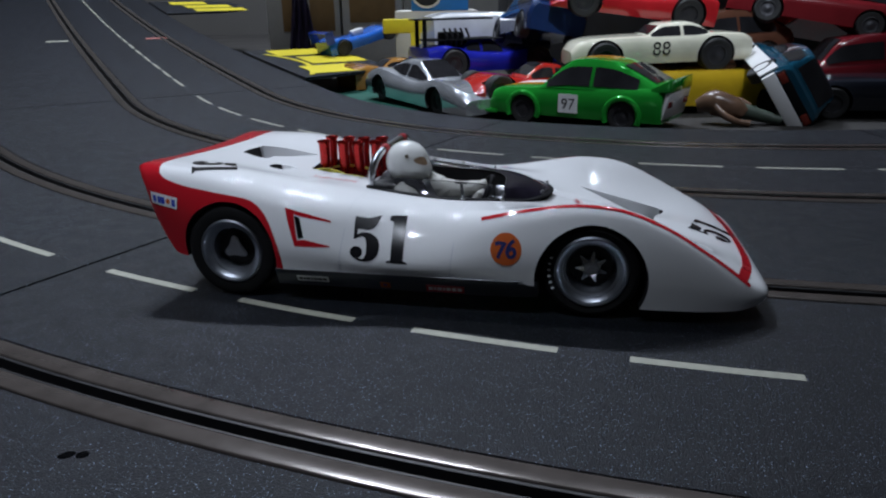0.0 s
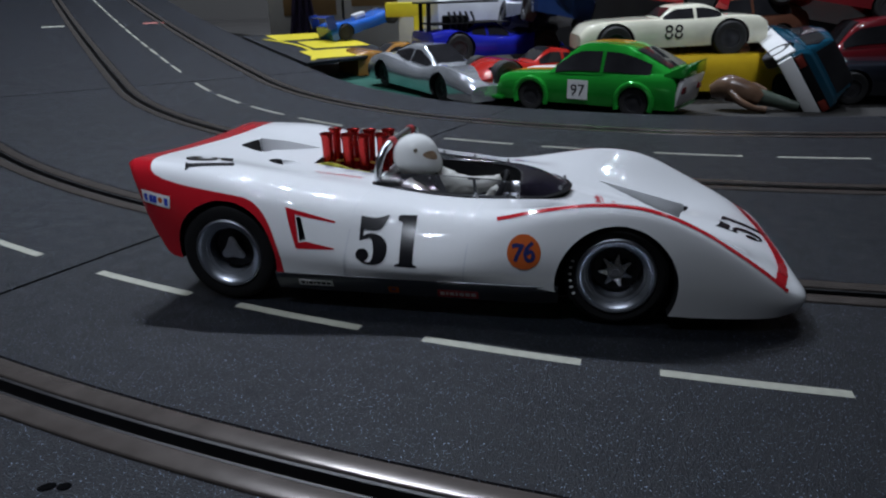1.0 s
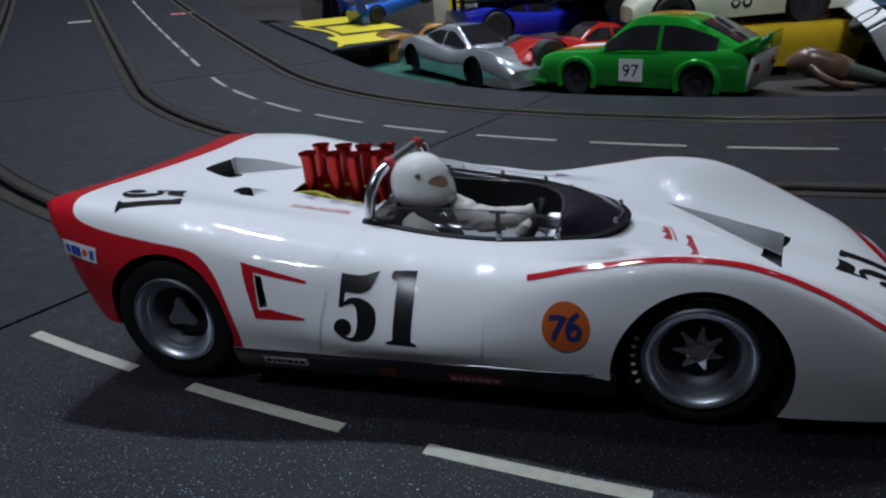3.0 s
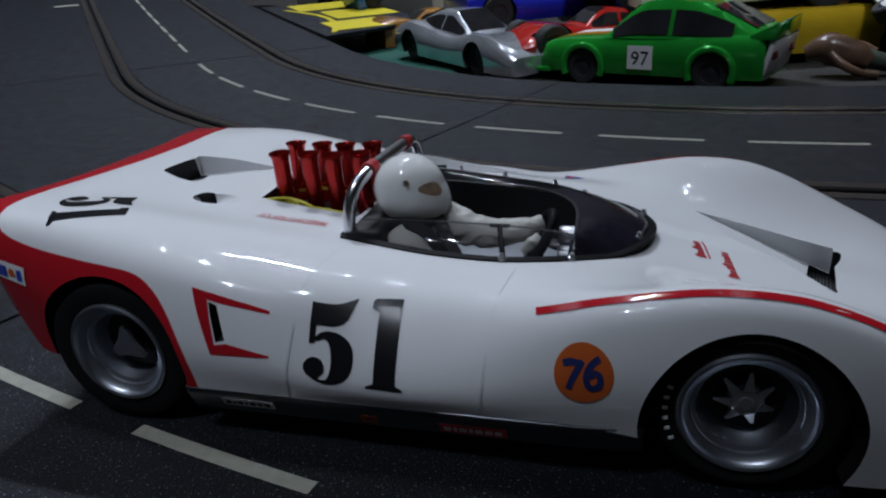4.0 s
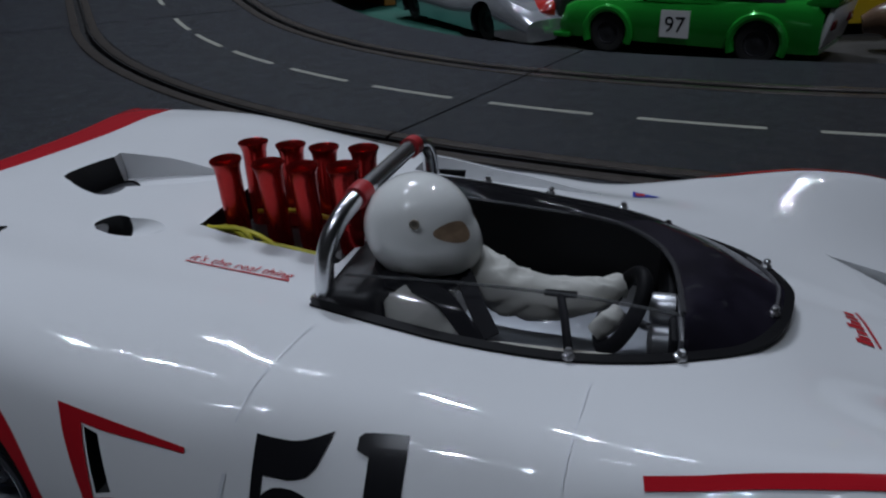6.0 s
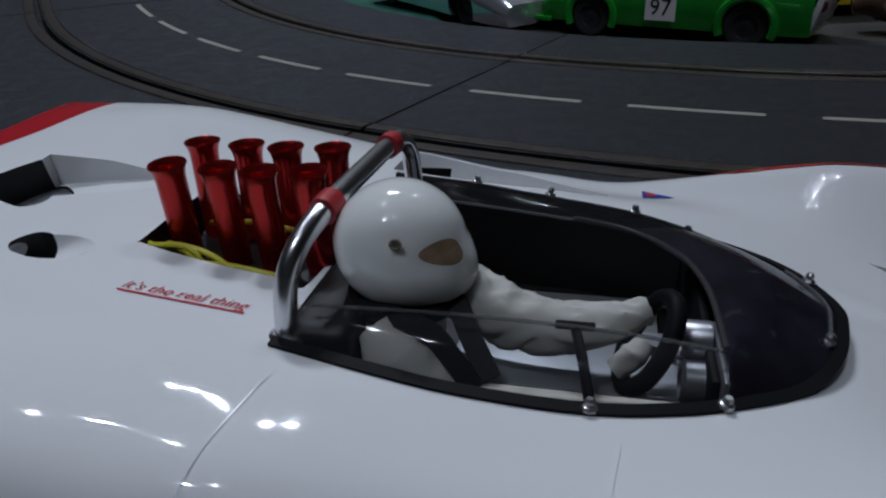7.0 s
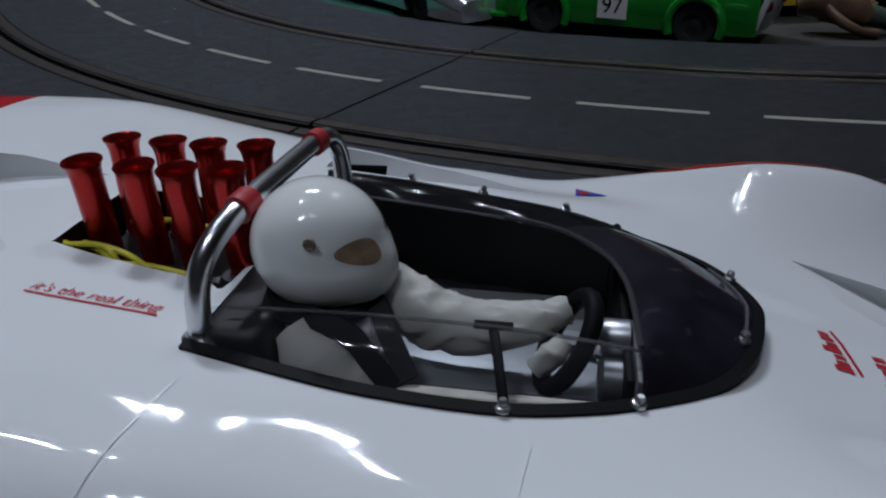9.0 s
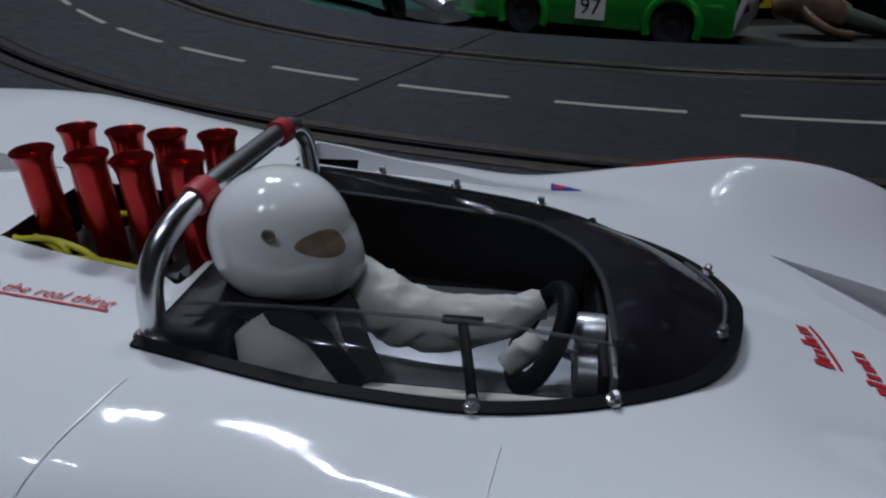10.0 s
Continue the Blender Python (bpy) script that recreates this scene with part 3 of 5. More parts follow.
for a, b in (((3.14, 1.0), (3.28, 2.06)), ((6.05, 1.0), (6.14, 1.86))):
    ribbon("panel_gap", [a, ((a[0] + b[0]) / 2, (a[1] + b[1]) / 2), b], 0.035, RIGHT_SIDE, M_GAP, "thin shut line of the door, shade of its groove painted in")
for a, b in (((3.3, -3.5), (3.52, -2.3)), ((6.16, -3.5), (6.3, -2.4))):
    ribbon("panel_gap", [a, ((a[0] + b[0]) / 2, (a[1] + b[1]) / 2), b], 0.01, TOP, M_GAP, "thin shut line of the door, shade of its groove painted in")
nose_front = [(13.22, -3.42), (13.33, -3.12), (13.52, -2.45), (13.68, -1.5), (13.72, 0)]
nose_front = spline(nose_front + [(u, -h) for u, h in nose_front[-2::-1]], 40)
nose_back = [(13.0, -3.44), (13.13, -3.0), (13.3, -2.4), (13.47, -1.3), (13.51, 0)]
nose_back = spline(nose_back + [(u, -h) for u, h in nose_back[-2::-1]], 40)
decal("nose_band", [[nose_back[k], nose_front[k], nose_front[k + 1], nose_back[k + 1]] for k in range(39)], TOP, M_RED, "red painted nose band", step=0.4)
# red tail: the band along the edge of the deck and the quarters round the rear wheels
QUARTER = [(-2.9, 3.7), (-2.2, 3.7)] + spline([(-2.16, 3.4), (-2.06, 3.24), (-1.84, 3.11), (-1.3, 2.98), (-0.38, 2.85), (0.34, 2.76), (0.7, 2.68), (0.97, 2.52), (1.2, 2.26), (1.4, 1.86), (1.54, 1.43), (1.6, 0.9)], 48) + [(1.6, 0.0), (-2.9, 0.0)]
BAND = [(-3.8, -1.9), (-3.45, -2.02), (-3.14, -2.17), (-2.71, -2.27), (-1.76, -2.34), (-0.13, -2.1), (1.5, -1.82), (2.8, -1.65), (3.3, -1.5), (3.8, -1.2)]


def edge_distance(x, y, loop):
    """Distance to a closed outline, positive within."""
    best, inside = 9.0, False
    for (ax, ay), (bx, by) in zip(loop, loop[1:] + loop[:1]):
        dx, dy = bx - ax, by - ay
        t = min(max(((x - ax) * dx + (y - ay) * dy) / (dx * dx + dy * dy + 1e-12), 0.0), 1.0)
        best = min(best, math.hypot(x - ax - t * dx, y - ay - t * dy))
        if (ay > y) != (by > y) and x < ax + (y - ay) / (by - ay) * dx:
            inside = not inside
    return best if inside else -best


field = body.data.attributes.new("red_area", "FLOAT", "POINT")
for v in body.data.vertices:
    u, h, z = v.co / S
    val = -1.0
    if u < 3:
        val = float(np.interp(h, [b[0] for b in BAND], [b[1] for b in BAND])) - u
        if abs(h) > 3.0:
            val = max(val, edge_distance(u, z, QUARTER)) if u > -2.1 else edge_distance(u, z, QUARTER)
    field.data[v.index].value = val


# side vents: red surround
for side, fm in ((-1, RIGHT_SIDE), (1, LEFT_SIDE)):
    vent = [[(1.65, 2.53), (1.98, 1.62), (2.05, 1.76), (1.91, 2.38)], [(1.65, 2.53), (1.91, 2.38), (2.1, 2.33), (2.9, 2.19), (2.9, 2.23)], [(1.98, 1.62), (2.93, 1.63), (2.93, 1.66), (2.24, 1.79), (2.05, 1.76)]]
    decal("vent_surround", [[(a if side < 0 else -a, b) for a, b in (lp if side > 0 else list(reversed(lp)))] for lp in vent], fm, M_RED, "red edging of the side vent", step=0.2, keep=lambda p: abs(p.y) > 3.3)


def disc(x, y, r, n=36):
    return [(x + r * math.cos(2 * math.pi * k / n), y + r * math.sin(2 * math.pi * k / n)) for k in range(n)]


def bars(x0, x1, y0, y1, widths, gap):
    """Plain upright bars in place of small lettering."""
    out, x = [], x0
    total = sum(widths) + gap * (len(widths) - 1)
    k = (x1 - x0) / total
    for w in widths:
        out.append([(x, y0), (x + w * k, y0), (x + w * k, y1), (x, y1)])
        x += (w + gap) * k
    return out


def box_loop(x0, x1, y0, y1):
    return [[(x0, y0), (x1, y0), (x1, y1), (x0, y1)]]


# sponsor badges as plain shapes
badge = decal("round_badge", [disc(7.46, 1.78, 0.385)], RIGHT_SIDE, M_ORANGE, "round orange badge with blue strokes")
def stroke(pts, wide):
    """A bent brush stroke of even width as a strip of quads."""
    out = []
    for k in range(len(pts) - 1):
        (x0, y0), (x1, y1) = pts[k], pts[k + 1]
        p, q = pts[max(k - 1, 0)], pts[min(k + 2, len(pts) - 1)]
        n0, n1 = Vector((p[1] - y1, x1 - p[0])).normalized() * wide / 2, Vector((y0 - q[1], q[0] - x0)).normalized() * wide / 2
        out.append([(x0 - n0.x, y0 - n0.y), (x1 - n1.x, y1 - n1.y), (x1 + n1.x, y1 + n1.y), (x0 + n0.x, y0 + n0.y)])
    return out


for pts in (spline([(7.19, 1.9), (7.3, 1.93), (7.38, 1.915), (7.445, 1.93)], 8), spline([(7.44, 1.95), (7.36, 1.8), (7.3, 1.68), (7.27, 1.58)], 8),
            spline([(7.66, 2.0), (7.57, 1.93), (7.505, 1.82), (7.5, 1.7), (7.55, 1.62), (7.64, 1.63), (7.68, 1.71), (7.65, 1.8), (7.58, 1.81), (7.53, 1.75)], 24)):
    decal("badge_marking", stroke(pts, 0.085), RIGHT_SIDE, M_NAVY, "", lift=0.02)
tag = decal("oblong_badge", [[(-2.3, 2.47), (-1.44, 2.36), (-1.42, 2.66), (-2.28, 2.78)]], RIGHT_SIDE, M_WHITEDECAL, "white oblong badge with blue marks", lift=0.02)
decal("badge_marking", [[(x, 2.73 - (x + 2.3) * 0.125 - 0.21), (x + 0.11, 2.73 - (x + 2.3) * 0.125 - 0.22), (x + 0.11, 2.73 - (x + 2.3) * 0.125 - 0.04), (x, 2.73 - (x + 2.3) * 0.125 - 0.03)] for x in (-2.22, -2.06, -1.94, -1.6)], RIGHT_SIDE, M_BLUEDECAL, "", lift=0.028)
decal("badge_dot", [disc(-1.72, 2.55, 0.07, 14)], RIGHT_SIDE, M_ORANGE, "", lift=0.028)
# slogan beside the engine opening
def lettering(words, size, shear=0.25, mono=False):
    """Flat letter shapes of the built-in font, as loops of faces."""
    cu = bpy.data.curves.new("words", "FONT")
    cu.body, cu.size, cu.shear = words, size, shear
    cu.resolution_u = 2
    ob = new("words", cu)
    bpy.context.view_layer.update()
    me = bpy.data.meshes.new_from_object(ob.evaluated_get(bpy.context.evaluated_depsgraph_get()))
    loops = [[(me.vertices[i].co.x, me.vertices[i].co.y) for i in p.vertices] for p in me.polygons]
    bpy.data.objects.remove(ob)
    return loops


slogan = lettering("it's the real thing", 0.2)
wide = max(a for lp in slogan for a, b in lp)
slogan = [[(a * 1.31 / wide, b) for a, b in lp] for lp in slogan]
fm = flat_frame((1.6, -1.47, 6), (1, -0.02, 0), (0.02, 1, 0))
decal("slogan", slogan + box_loop(0.0, 1.31, -0.06, -0.035), fm, M_REDDECAL, "small red slogan lettering", step=0.3)
# two small red script marks on the hood, as plain strokes
for u, h, length, tall, n in ((9.22, -0.46, 0.66, 0.17, 7), (9.7, -1.0, 0.95, 0.17, 9)):
    fm = flat_frame((u, h, 6), (-0.12, 1, 0), (-1, -0.12, 0))
    marks, x = [], 0.0
    for k in range(n):
        wide, high = length / n * (0.62 if k % 3 else 0.78), tall * (1.0 if k in (0, n // 2) else 0.62 + 0.1 * (k % 2))
        marks.append([(x, 0.0), (x + wide, 0.0), (x + wide + 0.22 * high, high), (x + 0.22 * high, high)])
        x += length / n
    decal("script_mark", marks, fm, M_REDDECAL, "small red script mark", step=0.3)
    if n == 7:
        decal("underline", box_loop(0.0, length + 0.04, -0.075, -0.045), fm, M_REDDECAL, step=0.3)
# pennant on the far deck
decal("pennant", [[(6.58, 2.46), (7.0, 2.62), (6.58, 2.82)]], TOP, M_BLUEDECAL, "blue and red pennant sticker", step=0.3)
decal("pennant_mark", [[(6.62, 2.54), (6.76, 2.57), (6.76, 2.7), (6.62, 2.74)]], TOP, M_REDDECAL, "", step=0.3, lift=0.02)

# sills with small badges
for side in (-1, 1):
    rows = []
    for k in range(21):
        u = 1.35 + (8.25 - 1.35) * k / 20
        o = 3.97 - 0.1 * max(0.0, (u - 7.2) / 1.05) ** 2
        rows.append([(u, side * (o - 0.25), 0.98), (u, side * (o + 0.015), 0.965), (u, side * (o + 0.02), 0.93), (u, side * (o - 0.02), 0.8), (u, side * (o - 0.16), 0.48), (u, side * (o - 0.6), 0.42)])
    part("sill", grid_bm(rows, close_cols=True, caps=True), M_SILL, racer, "dark grey sill under the door")
    if side < 0:
        for name, u0, u1, z0, z1, material, lbl in (("sill_badge", 1.92, 2.8, 0.62, 0.79, M_WHITEDECAL, "white oblong badge with dark marks"), ("sill_badge", 5.42, 6.4, 0.52, 0.72, M_REDDECAL, "red rounded badge"), ("sill_badge", 7.06, 7.5, 0.48, 0.72, M_REDDECAL, "small red badge with a white band"), ("sill_badge", 4.2, 4.46, 0.55, 0.72, M_ORANGE, "small round orange badge")):
            o = 3.94
            bm = bmesh.new()
            slope = 0.44
            vs = [bm.verts.new((u, -(o - (0.8 - z) * slope - (0.03 if u > 7 else 0)) - 0.02, z)) for u, z in ((u0, z0), (u1, z0), (u1, z1), (u0, z1))]
            bm.faces.new(vs)
            ext = bmesh.ops.extrude_face_region(bm, geom=bm.faces[:])
            bmesh.ops.translate(bm, vec=(0, 0.012, 0), verts=[g for g in ext["geom"] if isinstance(g, bmesh.types.BMVert)])
            b = part(name, bm, material, racer, lbl, smooth=0)
            bm = bmesh.new()
            marks = bars(u0 + 0.06, u1 - 0.06, z0 + 0.05, z1 - 0.05, (2, 1, 2, 1, 2, 2, 2), 0.6) if u0 < 3 or 5 < u0 < 6 else [[(u0 + 0.08, z0 + 0.07), (u1 - 0.08, z0 + 0.07), (u1 - 0.08, z0 + 0.13), (u0 + 0.08, z0 + 0.13)]]
            for lp in marks:
                bm.faces.new([bm.verts.new((u, -(o - (0.8 - z) * slope - (0.03 if u > 7 else 0)) - 0.026, z)) for u, z in lp])
            part("badge_marking", bm, M_BLACKDECAL if u0 < 3 else M_WHITEDECAL if u0 > 5 else M_NAVY, b, smooth=0)
# wire grille in the hood outlet
bm = bmesh.new()
quad = [Vector(q) for q in ((10.8, -0.3, 1.08), (11.17, -0.76, 1.02), (11.58, 1.16, 0.94), (11.2, 1.22, 1.0))]
wires = [(quad[0].lerp(quad[3], i / 22), quad[1].lerp(quad[2], i / 22)) for i in range(23)] + [(quad[0].lerp(quad[1], i / 7), quad[3].lerp(quad[2], i / 7)) for i in range(8)]
for a, b in wires:
    one = bmesh.ops.create_cube(bm, size=1)["verts"]
    turn = (b - a).to_track_quat("X", "Z").to_matrix().to_4x4()
    bmesh.ops.transform(bm, matrix=Matrix.Translation((a + b) / 2) @ turn @ Matrix.Diagonal(((b - a).length, 0.02, 0.02, 1)), verts=one)
part("outlet_grille", bm, mat("grille_wire", (0.16, 0.16, 0.165), 0.35, metal=0.8), racer, "fine wire grille in the hood outlet", smooth=0)
for side in (-1, 1):
    part("sill_trim", tube_bm([(1.4 + 0.34 * i, side * (3.99 - 0.1 * max(0.0, (0.34 * i - 5.8) / 1.05) ** 2), 0.955) for i in range(21)], 0.018, 8), M_SILL, racer, "thin dull trim along the sill")
part("outlet_floor", prism_bm([(-0.85 + (u + 0.85) * 0.97, 0.35 + (h - 0.35) * 0.97) for u, h in hole], 2.66, 2.72), mat("outlet_grey", (0.07, 0.072, 0.08), 0.5, vary=0.5, grain=900), racer, "dull grey mesh floor of the deck outlet")
# floor pan
part("floor_pan", box_bm(1.6, 13.2, -3.2, 3.2, 0.4, 0.46), M_DARK, racer)
part("floor_pan", box_bm(-1.5, 8.1, -2.2, 2.2, 0.6, 0.7), M_DARK, racer)
part("guide_flag", box_bm(12.0, 13.0, -0.14, 0.14, -0.42, 0.45, 0.03), M_BLACKTRIM, racer, "black plastic guide flag in the slot")


# ---- wheels ----
def wheel(front, side):
    r, w, rr = ((1.22, 1.0, 0.89) if side < 0 else (1.04, 0.9, 0.76)) if front else (1.27, 1.45, 0.86)
    tyre = [(rr, 0.02), (rr + 0.04, -0.02), (r - 0.16, -0.05), (r - 0.06, 0.0), (r - 0.01, 0.12), (r, 0.24), (r, w - 0.2), (r - 0.02, w - 0.08), (r - 0.12, w), (rr, w)]
    ob = part("wheel", lathe(tyre, 56, caps=False), M_TYRE, racer, "black rubber tyre on a silver deep-dish rim")
    rim = [(rr + 0.02, w - 0.05), (rr + 0.02, 0.02), (rr + 0.01, -0.035), (rr - 0.025, -0.06), (rr - 0.06, -0.045), (rr - 0.075, 0.0), (rr - 0.1, 0.04), (rr - 0.19, 0.09), (rr - 0.2, 0.13), (rr - 0.26, 0.16), (rr - 0.3, 0.34), (0.52, 0.46)]
    part("rim", lathe(rim, 56, caps=False), M_RIM, ob, "silver alloy rim")
    part("wheel_centre", lathe([(0.56, 0.44), (0.5, 0.46), (0.3, 0.44), (0.05, 0.44)], 32), M_HUB, ob, "dark wheel centre")
    if front:       # round hub with seven short blades
        part("hub", lathe([(0.24, 0.44), (0.24, 0.3), (0.2, 0.25), (0.1, 0.23), (0.09, 0.2), (0.01, 0.2)], 24), M_SPOKE, ob, "grey hub")
        for k in range(7):
            a = 0.35 + 2 * math.pi * k / 7
            bm = box_bm(0.16, 0.4, -0.08, 0.06, -0.085, 0.085, 0.02, 1)
            for v in bm.verts:
                if v.co.x > 0.3:
                    v.co.y = v.co.y * 0.5 + 0.05
                    v.co.z *= 0.35
            bmesh.ops.transform(bm, matrix=Matrix.Translation((0, 0.31, 0)) @ Euler((0, a, 0)).to_matrix().to_4x4(), verts=bm.verts)
            part("blade", bm, M_ALU, ob, "short silver blade of the hub")
    else:           # flat triangular nut, point up
        loop = spline([(q * math.cos(a), q * math.sin(a)) for k in range(3) for a, q in ((math.pi / 2 + 2.094 * k - 0.22, 0.33), (math.pi / 2 + 2.094 * k + 0.22, 0.33), (math.pi / 2 + 2.094 * k + 1.047, 0.2))], 36, True)
        bm = prism_bm(loop, 0.2, 0.42)
        bmesh.ops.bevel(bm, geom=[e for e in bm.edges if abs(e.verts[0].co.z - e.verts[1].co.z) < 1e-6], offset=0.03, segments=2, affect="EDGES")
        bmesh.ops.transform(bm, matrix=Matrix(((1, 0, 0, 0), (0, 0, 1, 0), (0, 1, 0, 0), (0, 0, 0, 1))), verts=bm.verts)
        bmesh.ops.recalc_face_normals(bm, faces=bm.faces)
        part("spinner", bm, M_ALU, ob, "three-cornered silver nut", smooth=30)
    if front and side < 0:      # raised pale lettering on the tyre wall, as plain bars
        for k in range(6):
            a = math.pi + 0.45 - 0.155 * k
            bm = box_bm(-0.035, 0.035, -0.01, 0.012, -0.02, 0.02)
            bmesh.ops.transform(bm, matrix=Euler((0, -a, 0)).to_matrix().to_4x4() @ Matrix.Translation((1.035, -0.05, 0)), verts=bm.verts)
            part("tyre_mark", bm, M_WHITEDECAL, ob, "pale tyre mark", smooth=0)
    ob.matrix_basis = at_cm(9.54 if front else 0.0, side * 3.70, r, 0, 0, 0 if side < 0 else 180)
    return ob


for front in (False, True):
    for side in (-1, 1):
        wheel(front, side)

# ---- engine ----
part("engine_block", box_bm(1.3, 3.2, -0.55, 0.55, 1.9, 2.45, 0.08), M_DARK, racer, "black engine under the trumpets")
T_TOPS = ((1.52, -0.25, 3.60), (2.15, -0.32, 3.61), (2.62, -0.34, 3.60), (3.2, -0.43, 3.66), (1.51, 0.49, 3.60), (2.07, 0.48, 3.59), (2.57, 0.44, 3.59), (3.15, 0.39, 3.62))
for k, (u, h, z) in enumerate(T_TOPS):
    prof = [(0.12, 0.0), (0.152, 0.02), (0.156, 0.2), (0.158, 0.98), (0.164, 1.06), (0.18, 1.12), (0.2, 1.155), (0.206, 1.168), (0.2, 1.18), (0.182, 1.16), (0.15, 1.08), (0.142, 0.95), (0.13, 0.3), (0.02, 0.28)]
    lean = -7 if h < 0 else 4
    part("intake_trumpet", lathe(prof, 28, "z"), M_REDALU, racer, "red anodised intake trumpet", m=at_cm(u, h, z, -lean * 0.45, 0, 0) @ at_cm(0, 0, -1.19))
    part("trumpet_base", lathe([(0.22, 0), (0.22, 0.1), (0.18, 0.16), (0.02, 0.16)], 16, "z"), M_DARK, racer, m=at_cm(u - 0.02, h - 0.03 if h < 0 else h, z - 1.3))
for pts in ([(1.24, -0.46, 2.74), (1.4, -0.6, 2.8), (1.75, -0.62, 2.83), (2.1, -0.66, 2.76), (2.4, -0.78, 2.68)], [(1.3, -0.55, 2.73), (1.7, -0.6, 2.78), (2.0, -0.72, 2.7), (2.35, -0.74, 2.7), (2.9, -0.78, 2.64)], [(1.5, -0.5, 2.78), (1.9, -0.66, 2.8), (2.05, -0.74, 2.6)], [(1.6, 0.2, 2.7), (2.2, 0.12, 2.78), (2.8, 0.1, 2.7)]):
    part("ignition_wire", tube_bm(spline(pts, 24), 0.032, 8), M_YELLOWWIRE, racer, "yellow ignition wire")

# ---- roll bar ----
bar = [(3.42, -1.72, 2.4), (3.42, -1.71, 2.75), (3.45, -1.66, 3.12), (3.52, -1.5, 3.38), (3.6, -1.2, 3.52), (3.64, -0.8, 3.555), (3.68, 0.1, 3.555), (3.72, 0.72, 3.55), (3.76, 0.98, 3.5), (3.8, 1.12, 3.32), (3.82, 1.16, 3.0), (3.82, 1.17, 2.4)]
line = spline(bar, 60)
part("roll_bar", tube_bm(line, 0.105, 18), M_ALU, racer, "polished metal roll bar")
for a, b in ((23, 27), (36, 39)):
    part("bar_band", tube_bm(line[a:b], 0.135, 16), mat("red_tape", (0.4, 0.02, 0.025), 0.45, bump=0.00012, bump_scale=500), racer, "red band round the roll bar")
part("bar_foot", lathe([(0.2, 0.0), (0.2, 0.05), (0.13, 0.1), (0.02, 0.1)], 20, "z"), M_ALU, racer, m=at_cm(3.42, -1.72, 2.58))

# ---- cockpit ----
M_SCREW = mat("dull_screw", (0.5, 0.5, 0.51), 0.3, metal=0.9, vary=0.4, grain=700)
def skin_z(u, h):
    hit = SKIN.ray_cast(Vector((u, h, 8)), Vector((0, 0, -1)), 9)[0]
    return hit.z if hit else 2.4


n = 72
outer = spline(COCKPIT, n)
out2 = inset_outline(outer, -0.045)
rim_z = [max(skin_z(u, h), 2.28) for u, h in out2]
in2 = inset_outline(outer, 0.06)
corner = min(range(n // 2, n), key=lambda k: math.hypot(in2[k][0] - 7.16, in2[k][1] + 1.72))
INNER = spline([(3.5, 1.6, 2.54), (4.0, 1.55, 2.54), (5.0, 1.33, 2.55), (6.0, 1.05, 2.56), (6.5, 0.75, 2.58), (6.88, 0.25, 2.61), (7.04, -0.2, 2.62), (7.1, -0.65, 2.63), (7.13, -1.36, 2.62)], corner + 1)
INNER += spline([(7.13, -1.36, 2.62), (6.8, -1.39, 2.68), (6.4, -1.4, 2.73), (5.92, -1.4, 2.76), (5.3, -1.42, 2.79), (4.6, -1.45, 2.81), (3.6, -1.54, 2.84)], n - corner)[1:]
rows = []
for k in range(n):
    (u, h), (a, b), z = out2[k], in2[k], rim_z[k]
    rows.append([(u, h, z - 0.03), (u, h, z + 0.03), (a, b, z + 0.05), (a, b, z - 0.03)])
part("screen_rim", grid_bm(rows, close_cols=True, caps=True), M_BLACKTRIM, racer, "black rim strip round the cockpit")
# clear screen: a low collar that leans in from the rim; the front third is dark
def collar(k0, k1):
    rows = []
    for k in range(k0, k1):
        (a, b), z, (u, h, t) = in2[k], rim_z[k], INNER[k]
        row = []
        for j in range(9):
            f = j / 8
            row.append((a + (u - a) * f, b + (h - b) * f, z + 0.03 + (t - z - 0.03) * f + 0.13 * math.sin(math.pi * f)))
        rows.append(row)
    bm = grid_bm(rows)
    bmesh.ops.solidify(bm, geom=bm.faces[:], thickness=0.025)
    return bm


c0, c1 = 24, corner + 1
part("screen", collar(0, c0 + 1), M_SMOKE, racer, "thin clear plastic side screen").visible_shadow = False
part("screen", collar(c1 - 1, n), M_SMOKE, racer, "thin clear plastic side screen").visible_shadow = False
part("cowl", collar(c0, c1), M_COWL, racer, "dark smoked plastic cowl before the cockpit")
seam = []
for k in range(30, 44):
    (a, b), z, (u, h, t) = in2[k], rim_z[k], INNER[k]
    seam.append((a + (u - a) * 0.05, b + (h - b) * 0.05, z + 0.03 + (t - z - 0.03) * 0.05 + 0.13 * math.sin(math.pi * 0.05) + 0.01))
part("cowl_seam", tube_bm(seam, 0.02, 6), mat("cowl_seam_plastic", (0.14, 0.14, 0.15), 0.25, alpha=0.6), racer, "pale seam along the cowl")
part("screen_edge", tube_bm(INNER, 0.018, 8), mat("screen_edge_plastic", (0.15, 0.155, 0.16), 0.2, alpha=0.5), racer, "pale edge of the plastic screen")
part("cowl_edge", tube_bm([Vector(q) + Vector((0, 0, 0.02)) for q in INNER[c0 - 6:c1]], 0.032, 10), mat("cowl_edge_plastic", (0.06, 0.06, 0.065), 0.12, alpha=0.7), racer, "pale rolled edge of the cowl")
